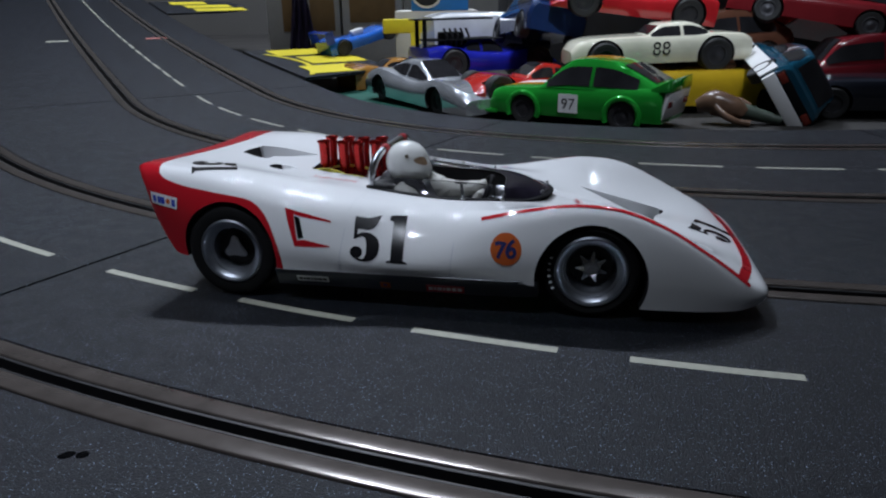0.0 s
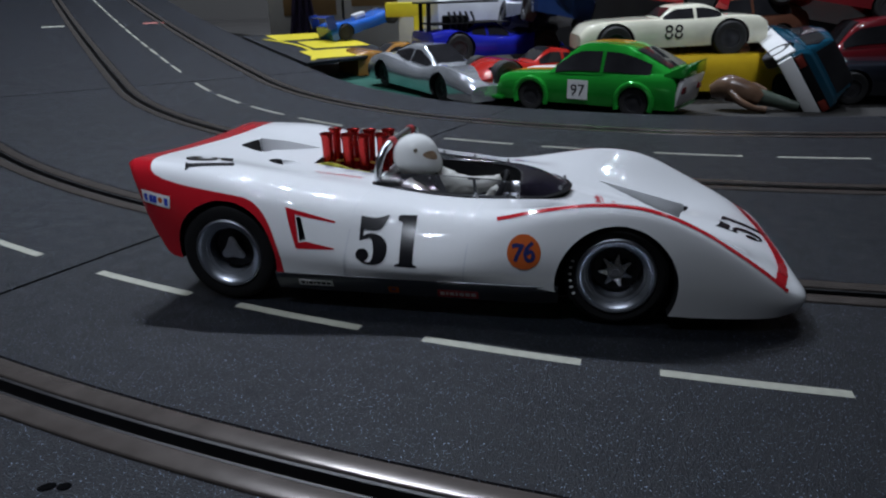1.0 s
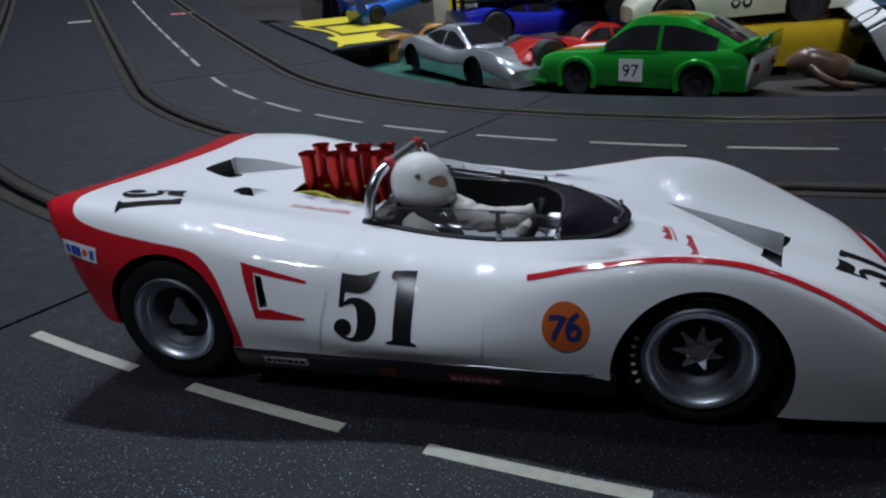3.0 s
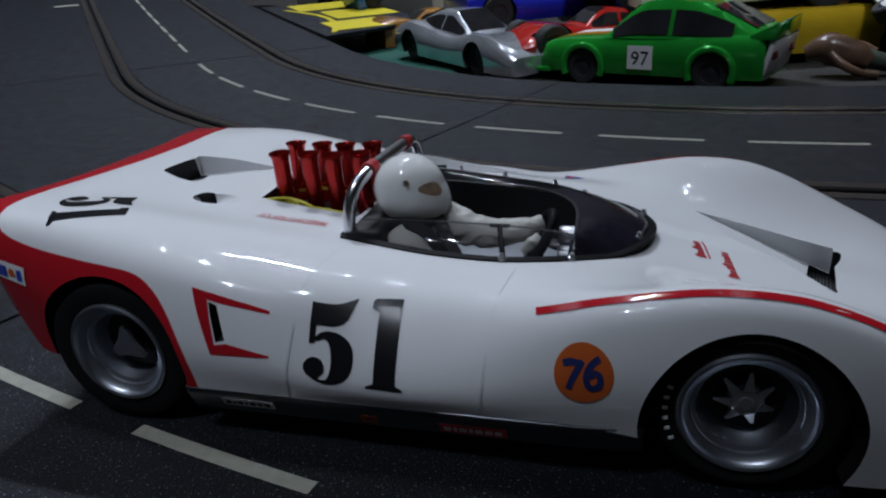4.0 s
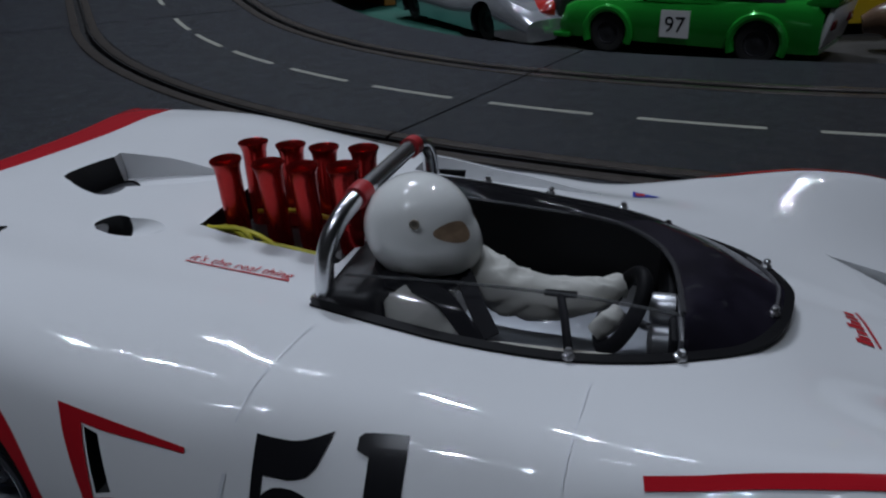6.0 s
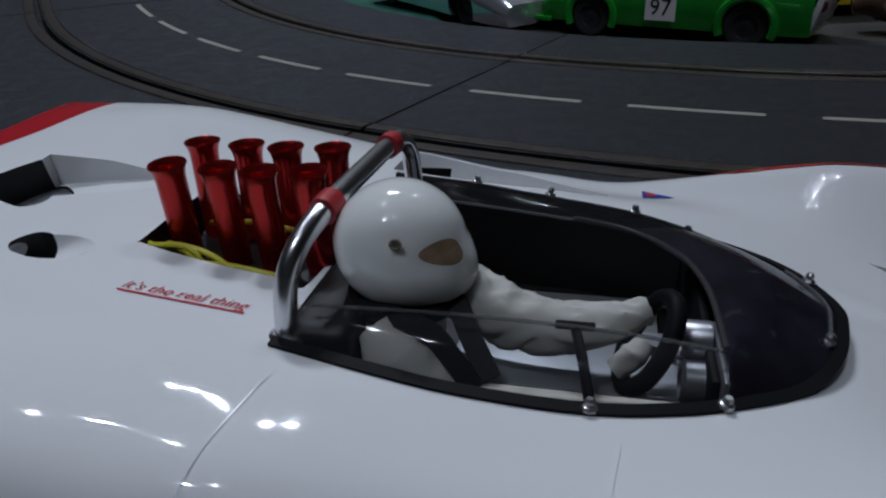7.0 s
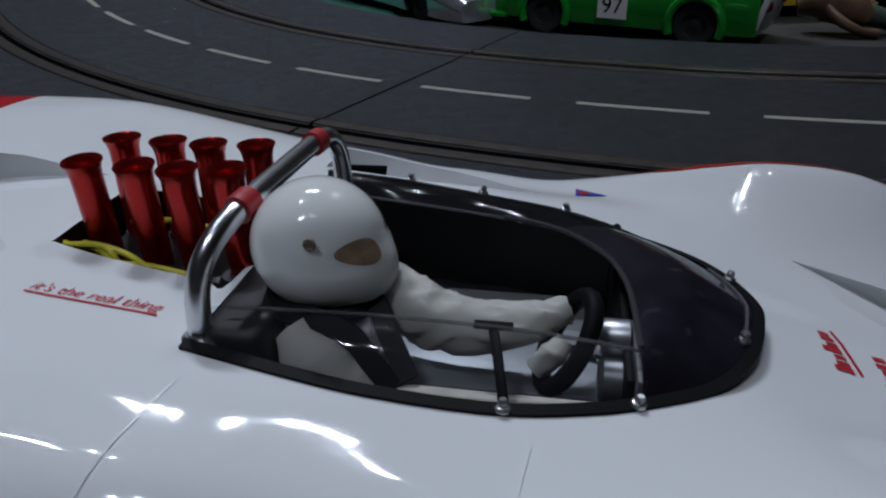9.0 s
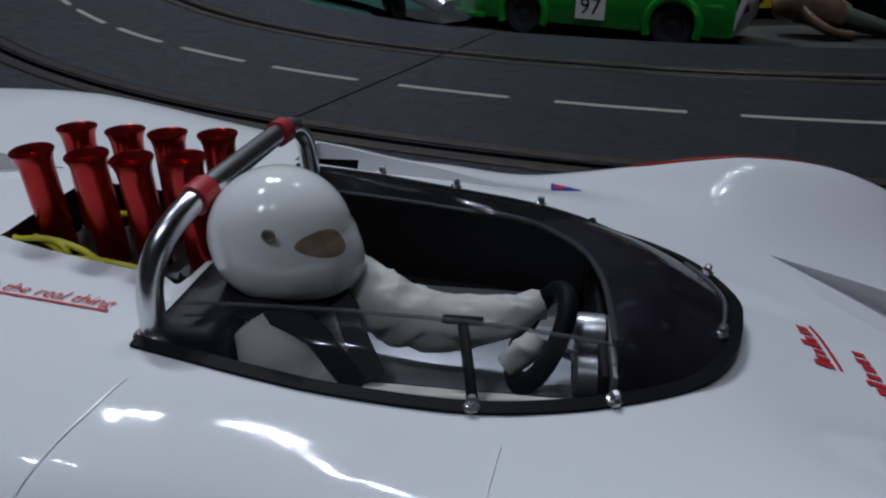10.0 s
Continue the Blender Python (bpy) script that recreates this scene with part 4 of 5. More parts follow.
for u, h, top in ((5.0, -2.06, 0), (7.1, -1.78, 0), (8.11, -0.66, 0), (8.18, 0.44, 0), (3.62, -1.93, 0), (6.06, -2.07, 0), (6.46, 1.72, 0), (5.4, 1.96, 0), (4.42, 2.11, 0)):
    z = max(skin_z(u * 1.0, h * 1.0), 2.3)
    part("bolt", lathe([(0.075, 0.0), (0.085, 0.025), (0.07, 0.05), (0.045, 0.06), (0.055, 0.1), (0.035, 0.13), (0.005, 0.13)], 8, "z"), M_SCREW, racer, "small bright screw", m=at_cm(u, h, z + 0.02, 8 * math.sin(u * 9), 8 * math.cos(u * 7), 0) @ Matrix.Scale(0.82, 4))
part("screen_post", tube_bm([(6.06, -2.0, 2.46), (5.98, -1.7, 2.66), (5.9, -1.34, 2.72)], 0.045, 8), M_BLACKTRIM, racer, "black screen post")
part("screen_post", box_bm(-0.17, 0.17, -0.05, 0.05, 0, 0.04, 0.01, 1), M_BLACKTRIM, racer, m=at_cm(5.9, -1.32, 2.7))
part("dash_panel", box_bm(7.02, 7.12, -1.5, 1.5, 1.4, 2.42, 0.05), M_BLACKTRIM, racer, "black dash panel")
for h, z, r in ((-0.88, 2.4, 0.17), (-1.15, 2.14, 0.19)):
    part("gauge", lathe([(r, 0), (r, -0.22), (r * 0.85, -0.26), (r * 0.7, -0.2), (0.02, -0.2)], 20, "x"), M_SPOKE, racer, "dull chrome gauge", m=at_cm(7.08, h, z))
part("dash_edge", box_bm(7.1, 7.18, -1.62, -0.7, 1.9, 2.5, 0.02), mat("dash_grey", (0.12, 0.12, 0.13), 0.4), racer, "grey edge of the dash")
part("far_tray", box_bm(5.0, 6.8, 0.1, 1.5, 1.28, 1.36, 0.03), mat("dull_tray", (0.16, 0.16, 0.165), 0.5), racer, "dull grey tray in the cockpit")
e1 = Vector((0.4, 0.28, 0.82)).normalized()
e2 = Vector((-0.25, 0.95, 0.0))
e2 = (e2 - e2.dot(e1) * e1).normalized()
bm = tube_bm([Vector((6.53, -1.05, 2.43)) + 0.44 * (0.72 * math.cos(w) * e2 + math.sin(w) * e1) for w in (2 * math.pi * k / 28 for k in range(29))], 0.085, 12)
part("steering_wheel", bm, M_BLACKTRIM, racer, "black steering wheel")
part("steering_column", tube_bm([(6.45, -0.95, 2.32), (6.95, -0.95, 2.15)], 0.05), M_ALU, racer)
M_TRAY = mat("silver_tray", (0.36, 0.38, 0.41), 0.4, metal=0.6, vary=0.15, grain=90)
part("cockpit_floor", box_bm(3.4, 7.6, -1.85, 1.85, 1.16, 1.22), M_DARK, racer)
part("side_tray", box_bm(4.7, 6.9, -1.22, -0.15, 1.84, 1.96, 0.03), M_TRAY, racer, "silver side tray in the cockpit")
part("inner_sill", box_bm(5.1, 6.9, -1.84, -1.6, 2.16, 2.26, 0.03), mat("cream_card", (0.5, 0.48, 0.42), 0.6, vary=0.25, grain=260), racer, "cream inner sill of the cockpit")
part("seat", box_bm(3.4, 4.0, -1.8, -0.2, 1.2, 2.75, 0.12, 3), M_DARK, racer, "black seat back")
part("bulkhead", box_bm(3.3, 3.42, -1.8, 1.8, 1.2, 2.6, 0.03), M_DARK, racer)

# ---- the driver figure, one plain mesh ----
M_FACE = mat("figure_tan", (0.30, 0.20, 0.125), 0.6, vary=0.4, grain=420)
M_BELT = mat("black_belt", (0.008, 0.008, 0.010), 0.6, ior=1.25)


def figure_mesh():
    bm = bmesh.new()

    def add(other, index):
        me = bpy.data.meshes.new("tmp")
        other.to_mesh(me)
        other.free()
        first = len(bm.faces)
        bm.from_mesh(me)
        bm.faces.ensure_lookup_table()
        for f in bm.faces[first:]:
            f.material_index = index
        bpy.data.meshes.remove(me)

    # helmet: egg with a chin; a tan opening on the front
    def shell_at(x, y, z, k=1.0):
        chin = max(0.0, x) * max(0.0, -z + 0.15)
        return Vector((x * 0.62 + chin * 0.3, y * (0.6 - 0.05 * max(0, x)), z * 0.57 - chin * 0.05 - 0.05 * max(0, -z))) * k

    hb = bmesh.new()
    bmesh.ops.create_uvsphere(hb, u_segments=56, v_segments=40, radius=1)
    for v in hb.verts:
        v.co = shell_at(*v.co)
    add(hb, 0)
    for s in (-1, 1):
        for grow, k, idx in ((1.25, 1.006, 0), (1.0, 1.012, 2)):
            rows = []
            for i in range(9):
                row = []
                for j in range(32):
                    w = 2 * math.pi * j / 32
                    q = grow * i / 8 + 1e-4
                    az = s * (0.68 - 0.37 * q * math.cos(w))
                    el = 0.16 + 0.19 * q * math.sin(w) * (1 + 0.25 * math.cos(w)) - 0.05 * q * math.cos(w)
                    row.append(shell_at(math.cos(az) * math.cos(el), math.sin(az) * math.cos(el), math.sin(el), k))
                rows.append(row)
            add(grid_bm(rows, close_cols=True), idx)
    for s in (-1, 1):
        ear = lathe([(0.055, 0.0), (0.055, -0.025), (0.042, -0.03), (0.034, -0.012), (0.01, -0.012)], 18)
        bmesh.ops.transform(ear, matrix=Matrix.Translation((0.13, s * 0.545, 0.245)) @ Matrix.Diagonal((1, -s, 1, 1)), verts=ear.verts)
        add(ear, 4)
    # body, arms and legs of the suit
    off = Vector((4.26, -0.9, 3.2))
    for p, r, wrinkle in (([(-0.35, 0.0, -1.5), (-0.15, 0.0, -1.0), (0.0, 0, -0.65), (0.05, 0, -0.48)], [0.5, 0.56, 0.42, 0.2], 0.03),
                          ([(-0.1, -0.45, -0.62), (0.1, -0.58, -0.85), (0.35, -0.62, -1.12), (0.8, -0.6, -1.4)], [0.24, 0.34, 0.34, 0.24], 0.03),
                          ([(0.35, 0.25, -0.52), (0.65, 0.12, -0.62), (1.1, 0.0, -0.76), (1.55, -0.03, -0.8), (1.95, 0.05, -0.74), (2.28, 0.15, -0.64)], [0.27, 0.29, 0.26, 0.24, 0.2, 0.11], 0.075),
                          ([(2.0, -0.3, -1.0), (2.15, -0.25, -0.85), (2.25, -0.15, -0.75)], [0.1, 0.13, 0.08], 0.03),
                          ([(-0.1, -0.1, -1.5), (0.9, -0.15, -1.7), (1.9, -0.15, -1.65), (2.6, -0.1, -1.75)], [0.36, 0.24, 0.2, 0.18], 0.03)):
        path = spline(p, 120)
        rad = [float(np.interp(k / 119, np.linspace(0, 1, len(r)), r)) for k in range(120)]
        tb = tube_bm(path, rad, 48)
        for v in tb.verts:   # cloth: soft waves with sharp creases between them
            q = Vector((v.co.x * 1.7 + v.co.y * 1.5, v.co.y * 3.4, v.co.z * 3.4 - v.co.x * 0.9))
            fold = 0.5 - 1.6 * abs(noise.noise(q)) + 0.5 * (0.4 - 1.6 * abs(noise.noise(q * 2.3 + Vector((3, 1, 7))))) + 0.07 * noise.noise(v.co * 17.0)
            v.co += Vector((0.2, 0.5, 1)).normalized() * wrinkle * fold
        add(tb, 1)
    for p, wide in (([(-0.3, -0.42, -0.5), (0.1, -0.56, -0.47), (0.42, -0.62, -0.56), (0.62, -0.7, -0.75), (0.82, -0.76, -0.98)], 0.2),
                    ([(0.42, -0.1, -0.42), (0.58, -0.24, -0.5), (0.72, -0.44, -0.66), (0.95, -0.7, -0.92)], 0.2)):
        belt = [Vector(q) for q in spline(p, 24)]
        rows = []
        for k, q in enumerate(belt):
            d = (belt[min(k + 1, 23)] - belt[max(k - 1, 0)]).normalized()
            out = Vector((0.1, -0.75, 0.65))
            out = (out - out.dot(d) * d).normalized()
            across = d.cross(out) * wide / 2
            rows.append([q + across, q + across * 0.9 + out * 0.05, q - across * 0.9 + out * 0.05, q - across])
        add(grid_bm(rows, close_cols=True, caps=True), 3)
    # black collar under the helmet
    ring = [(0.02 + 0.5 * math.cos(a), 0.5 * math.sin(a), -0.52) for a in (2 * math.pi * k / 28 for k in range(29))]
    add(tube_bm(ring, 0.09, 10), 3)
    for v in bm.verts:
        v.co += off
    return bm


fig_ob = new("driver_figure", mesh_of("driver_figure", figure_mesh(), [M_HELMET, M_SUIT, M_FACE, M_BELT, mat("ear_grey", (0.2, 0.17, 0.13), 0.5)], 40))
fig_ob.matrix_world = CAR_M
tagged(fig_ob, "plain seated figure in white with glossy white helmet", "figure")
# ---- toy cars of the pile ----
M_GLASS = mat("dark_toy_window", (0.018, 0.018, 0.02), 0.06, vary=0.3)
M_TOYTYRE = mat("toy_tyre", (0.015, 0.015, 0.015), 0.65)
M_TOYRIM = mat("toy_rim", (0.05, 0.05, 0.055), 0.4, metal=0.6)
M_CHROME = mat("toy_chrome", (0.6, 0.6, 0.6), 0.2, metal=1.0)


def paint(name, colour, rough=0.2, metal=0.0):
    return mat(name, colour, rough * 0.55, metal=metal, coat=0.4, vary=0.1, grain=70, bump=0.00002, bump_scale=160)


def lower_table(prof, zb):
    """Sections of a plain car body from (u, top, half-width) rows."""
    out = []
    for u, zt, w, *dip in prof:
        hgt = zt - zb
        d = dip[0] if dip else -0.05
        out.append((u, zt - d, 0.55 * w, zt - 0.7 * d, 0.86 * w, zt - 0.04, w, zt - 0.35 * hgt, 0.985 * w, zb + 0.25 * hgt, 0.95 * w, zb))
    return out


def cabin_table(prof):
    """Sections of a cabin from (u, top, half-width at the top, at the belt, belt) rows."""
    return [(u, zt, 0.6 * wt, zt - 0.02, 0.9 * wt, zt - 0.07, wt, zt - 0.16 * min(1, (zt - zk) / 0.6), (wt + wb) / 2, (zt + zk) / 2 - 0.02, wb, zk) for u, zt, wt, wb, zk in prof]


def toy_wheel(r, w):
    tyre = [(0.62 * r, 0.0), (0.66 * r, -0.02), (0.92 * r, -0.02), (r, 0.07), (r, w - 0.07), (0.92 * r, w), (0.62 * r, w)]
    rim = [(0.63 * r, w - 0.05), (0.63 * r, 0.0), (0.56 * r, -0.01), (0.54 * r, 0.08), (0.34 * r, 0.12), (0.18 * r, 0.06), (0.03, 0.05)]
    return mesh_of("tyre", lathe(tyre, 28, caps=False), M_TOYTYRE), mesh_of("rim", lathe(rim, 24), M_TOYRIM)


def toy_car(name, label, m, colour_mat, prof, zb, wheels, cabin=None, glass=True, windows=True, group="cars in the pile", number=None, number_at=None, extras=None, flares=False, rim_mat=None):
    """A toy car in centimetres: x ahead, z up from the ground."""
    car = thing(name, label, "toy car", group, m=m)
    shell = part("body", hull_bm(lower_table(prof, zb), 44, 14), colour_mat, car)
    (ur, uf), r, w, half = wheels
    shell.matrix_world = m
    bpy.context.view_layer.update()
    cuts = []
    for side in (-1, 1):
        for u in (ur, uf):
            cuts.append((cyl_y(u, r, r * 1.16, *sorted((side * (half - w - 0.1), side * (half + 2))), 28), M_DARK))
    carve(shell, cuts)
    ty, ri = toy_wheel(r, w)
    for u in (ur, uf):
        for side in (-1, 1):
            wh = new("wheel", ty)
            wh.parent = car
            wh.matrix_basis = at_cm(u, side * half, r, 0, 0, 0 if side < 0 else 180)
            rm = new("rim", ri)
            rm.parent = wh
            if flares:
                ring = [(u + 1.2 * r * math.cos(a), side * (half + 0.02), r + 1.2 * r * math.sin(a)) for a in (math.pi * (k / 16) for k in range(-2, 19))]
                part("arch_flare", tube_bm(ring, 0.2, 8), colour_mat, car, "flared wheel arch")
    if cabin:
        part("cabin", hull_bm(cabin_table(cabin), 36, 12), colour_mat, car)
        tab = cabin

        def at(u):
            return table_at(tab, u)
        u0, u1 = tab[0][0], tab[-1][0]
        tops = [p for p in tab if p[1] > max(q[1] for q in tab) - 0.25]
        ra, rb = tops[0][0], tops[-1][0]
        if windows:
            for (a, b), nm in (((u0, ra), "rear_window"), ((rb, u1), "windscreen")):
                rows = []
                for k in range(9):
                    u = a + (b - a) * (0.12 + 0.74 * k / 8) if nm == "rear_window" else a + (b - a) * (0.1 + 0.78 * k / 8)
                    zt, wt, wb, zk = at(u)
                    rows.append([(u, wt * 0.86 * j / 4, zt + 0.035 - 0.02 * abs(j) / 4) for j in range(-4, 5)])
                bm = grid_bm(rows)
                bmesh.ops.solidify(bm, geom=bm.faces[:], thickness=0.02)
                part(nm, bm, M_GLASS, car, "dark glossy window")
            for side in (-1, 1):
                mid = ra + (rb - ra) * 0.45
                for a0, a1, nm in ((u0 + (ra - u0) * 0.45, mid - 0.12, "side_window"), (mid + 0.12, u1 - (u1 - rb) * 0.25, "side_window")):
                    rows = []
                    for k in range(11):
                        u = a0 + (a1 - a0) * k / 10
                        zt, wt, wb, zk = at(u)
                        row = []
                        for f in (0.12, 0.3, 0.48, 0.62, 0.74):
                            zz = zk + (zt - zk) * f
                            row.append((u, side * (wb + (wt - wb) * min(f * 1.12, 1) + 0.07), zz))
                        rows.append(row)
                    bm = grid_bm(rows)
                    bmesh.ops.solidify(bm, geom=bm.faces[:], thickness=0.02)
                    part(nm, bm, M_GLASS, car, "dark glossy window")
    if number:
        text, size, (u, z, h), plate = number
        for side in (-1, 1):
            loops = lettering(text, size, 0)
            wd = max(a for lp in loops for a, b in lp)
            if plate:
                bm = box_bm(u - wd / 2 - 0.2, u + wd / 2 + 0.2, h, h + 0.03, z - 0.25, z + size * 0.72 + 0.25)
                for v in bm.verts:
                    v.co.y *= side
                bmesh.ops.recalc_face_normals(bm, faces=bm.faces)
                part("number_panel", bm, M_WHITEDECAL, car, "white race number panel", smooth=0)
            bm = bmesh.new()
            for lp in loops:
                bm.faces.new([bm.verts.new((u - wd / 2 + a if side < 0 else u + wd / 2 - a, side * (h + 0.045), z + b)) for a, b in lp])
            part("number", bm, M_BLACKDECAL, car, "race number " + text, smooth=0)
    if extras:
        extras(car)
    return car


def side_frame(x, y, z, yaw, roll=0, pitch=0):
    return at_cm(x, y, z, 0, 0, yaw) @ pose(0, 0, 0, roll, pitch, 0)


TABLE_Z = -0.66
GREEN = paint("green_metallic", (0.02, 0.36, 0.04), 0.22, 0.35)
COUPE = [(-6.3, 2.6, 2.3), (-6.0, 2.86, 2.5), (-4.5, 2.92, 2.62), (-2, 2.85, 2.62), (0.5, 2.75, 2.62), (3.0, 2.62, 2.6), (5.4, 2.45, 2.5), (6.3, 2.2, 2.35), (6.6, 1.7, 2.2)]
COUPE_CABIN = [(-6.0, 3.0, 1.95, 2.3, 2.6), (-3.0, 4.38, 1.8, 2.4, 2.6), (-2.5, 4.52, 1.8, 2.4, 2.6), (-1.2, 4.6, 1.8, 2.45, 2.6), (0.1, 4.56, 1.8, 2.45, 2.6), (0.5, 4.4, 1.8, 2.45, 2.6), (2.4, 2.8, 2.05, 2.35, 2.55)]


def green_extras(car):
    org = mat("orange_stripe_paint", (0.55, 0.2, 0.02), 0.25)
    tab = COUPE_CABIN
    for off in (-0.55, 0.55):
        rows = []
        for k in range(13):
            u = -2.5 + 3.0 * k / 12
            zt = table_at(tab, u)[0]
            rows.append([(u, off - 0.22, zt + 0.02), (u, off + 0.22, zt + 0.02), (u, off + 0.22, zt - 0.05), (u, off - 0.22, zt - 0.05)])
        part("roof_stripe", grid_bm(rows, close_cols=True, caps=True), org, car, "orange roof stripe")
    for nm, y0, y1, u0, u1, material, lbl in (("hood_stripe", 0.2, 1.1, 2.5, 6.2, org, "orange hood stripe"), ("hood_badge", -1.3, 0.1, 2.7, 5.4, M_WHITEDECAL, "white hood patch")):
        rows = []
        for k in range(11):
            u = u0 + (u1 - u0) * k / 10
            zt = table_at(COUPE, u)[0] + 0.07
            rows.append([(u, y0, zt), (u, y1, zt), (u, y1, zt - 0.12), (u, y0, zt - 0.12)])
        part(nm, grid_bm(rows, close_cols=True, caps=True), material, car, lbl)
    bm = box_bm(-6.75, -5.5, -2.3, 2.3, 2.6, 2.86, 0.04)
    for v in bm.verts:
        v.co.z += -(v.co.x + 5.5) * (0.5 if v.co.z > 2.73 else 0.05)
    part("spoiler", bm, GREEN, car, "green tail spoiler")
    bm = box_bm(-6.36, -6.1, -2.2, 2.2, 0.9, 2.62, 0.05)
    for v in bm.verts:
        v.co.x -= (v.co.z - 0.9) * 0.22
    part("rear_panel", bm, M_WHITEDECAL, car, "white rear panel")
    for h in (-1.6, 1.6):
        part("tail_lamp", box_bm(-6.66, -6.5, h - 0.35, h + 0.35, 1.65, 2.05, 0.04), mat("dark_red_lamp", (0.12, 0.01, 0.015), 0.2), car, "dark red tail lamp")
    part("front_lip", box_bm(5.9, 6.9, -2.45, 2.45, 0.55, 0.8, 0.06), GREEN, car, "green chin spoiler")


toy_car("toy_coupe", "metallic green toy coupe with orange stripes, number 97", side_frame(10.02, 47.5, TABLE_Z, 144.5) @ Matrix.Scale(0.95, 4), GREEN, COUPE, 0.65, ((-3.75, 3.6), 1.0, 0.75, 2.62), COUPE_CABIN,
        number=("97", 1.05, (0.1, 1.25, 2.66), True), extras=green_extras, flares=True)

CREAM = paint("cream_paint", (0.70, 0.68, 0.54), 0.22)
ROAD = [(-6.2, 2.2, 2.1), (-5.6, 2.5, 2.35), (-3.5, 2.62, 2.5), (-1, 2.55, 2.5), (2, 2.6, 2.5), (4.8, 2.55, 2.4), (6.2, 2.3, 2.2), (6.7, 1.7, 2.0)]
ROAD_CABIN = [(-3.5, 2.6, 1.5, 2.1, 2.45), (-2.4, 3.3, 1.5, 2.1, 2.45), (-1.6, 3.48, 1.5, 2.1, 2.45), (0.0, 3.44, 1.5, 2.1, 2.45), (0.4, 3.3, 1.55, 2.1, 2.45), (1.3, 2.62, 1.8, 2.15, 2.45)]
toy_car("toy_roadster", "cream toy hardtop roadster with number 88", side_frame(16.3, 53.0, 2.15, 181, 0, 1.5), CREAM, ROAD, 0.75, ((-3.5, 4.4), 1.15, 0.85, 2.55), ROAD_CABIN,
        number=("88", 1.35, (0.45, 1.3, 2.47), False))

REDP = paint("toy_red", (0.42, 0.015, 0.02), 0.25)
RACER = [(-6.0, 2.4, 2.3), (-4.5, 2.6, 2.5), (-2, 2.1, 2.5), (1, 1.9, 2.5), (3.8, 2.1, 2.5), (5.6, 1.4, 2.4), (6.6, 0.75, 2.1)]
RACER_CABIN = [(-2.8, 2.2, 1.0, 1.5, 1.9), (-1.4, 3.0, 0.95, 1.5, 1.9), (-0.2, 3.05, 0.95, 1.5, 1.9), (1.6, 2.0, 1.2, 1.5, 1.8)]
toy_car("toy_sports_racer", "red toy sports racer tilted on top of the pile, number 2", side_frame(15.2, 57.5, 5.4, 180, 0, -8), REDP, RACER, 0.5, ((-3.8, 4.2), 1.15, 1.0, 2.45), RACER_CABIN,
        number=("2", 0.9, (3.0, 1.1, 2.5), False))
SILVER = paint("toy_silver", (0.72, 0.75, 0.79), 0.26, 0.75)
GT = [(-6.4, 1.5, 2.1, 0.0), (-5.6, 2.0, 2.4, 0.02), (-3.6, 2.45, 2.55, 0.1), (-1.6, 2.1, 2.5, 0.0), (0.8, 1.95, 2.5, 0.05), (2.4, 2.2, 2.55, 0.15), (3.8, 2.4, 2.58, 0.25), (5.2, 2.2, 2.55, 0.2), (6.3, 1.8, 2.42, 0.08), (6.9, 1.35, 2.2, 0.0)]
GT_CABIN = [(-4.8, 2.1, 1.1, 1.6, 1.9), (-3.2, 2.75, 1.15, 1.7, 1.95), (-1.4, 3.2, 1.1, 1.75, 1.95), (-0.3, 3.2, 1.1, 1.75, 1.95), (0.6, 2.8, 1.25, 1.75, 1.95), (2.0, 2.0, 1.4, 1.7, 1.85)]
toy_car("toy_gt_car", "silver toy sports coupe leaning beside the track", side_frame(-0.3, 56.5, TABLE_Z + 0.1, -56, 0, 2.0) @ Matrix.Scale(1.1, 4), SILVER, GT, 0.4, ((-3.7, 3.7), 0.9, 0.7, 2.2), GT_CABIN)
toy_car("toy_wedge_car", "dark red wedge-nosed toy car among the others", side_frame(7.4, 54.4, TABLE_Z + 0.4, 204, 0, -4), paint("toy_dark_red", (0.4, 0.02, 0.015), 0.2), RACER, 0.5, ((-3.8, 4.2), 1.1, 0.9, 2.45), RACER_CABIN)
YEL = paint("toy_yellow", (0.62, 0.40, 0.02), 0.25)
toy_car("toy_touring_car", "yellow toy touring car under the cream one", side_frame(20.2, 52.2, TABLE_Z, 178), YEL, [(-6.3, 2.6, 2.3), (-5, 2.95, 2.5), (0, 3.0, 2.55), (5, 2.95, 2.5), (6.4, 2.5, 2.3)], 0.6, ((-3.8, 3.8), 1.05, 0.8, 2.5))
TEAL = paint("toy_teal", (0.008, 0.06, 0.10), 0.16)
BOXY = [(-5.6, 2.5, 2.2), (-5.3, 2.7, 2.4), (-2, 2.75, 2.5), (2, 2.65, 2.5), (5, 2.55, 2.4), (5.8, 2.2, 2.2)]
BOXY_CABIN = [(-5.2, 2.7, 1.9, 2.3, 2.5), (-4.2, 4.3, 1.75, 2.3, 2.5), (-1.5, 4.45, 1.75, 2.35, 2.5), (0.8, 4.3, 1.75, 2.35, 2.5), (2.5, 2.6, 2.0, 2.3, 2.5)]


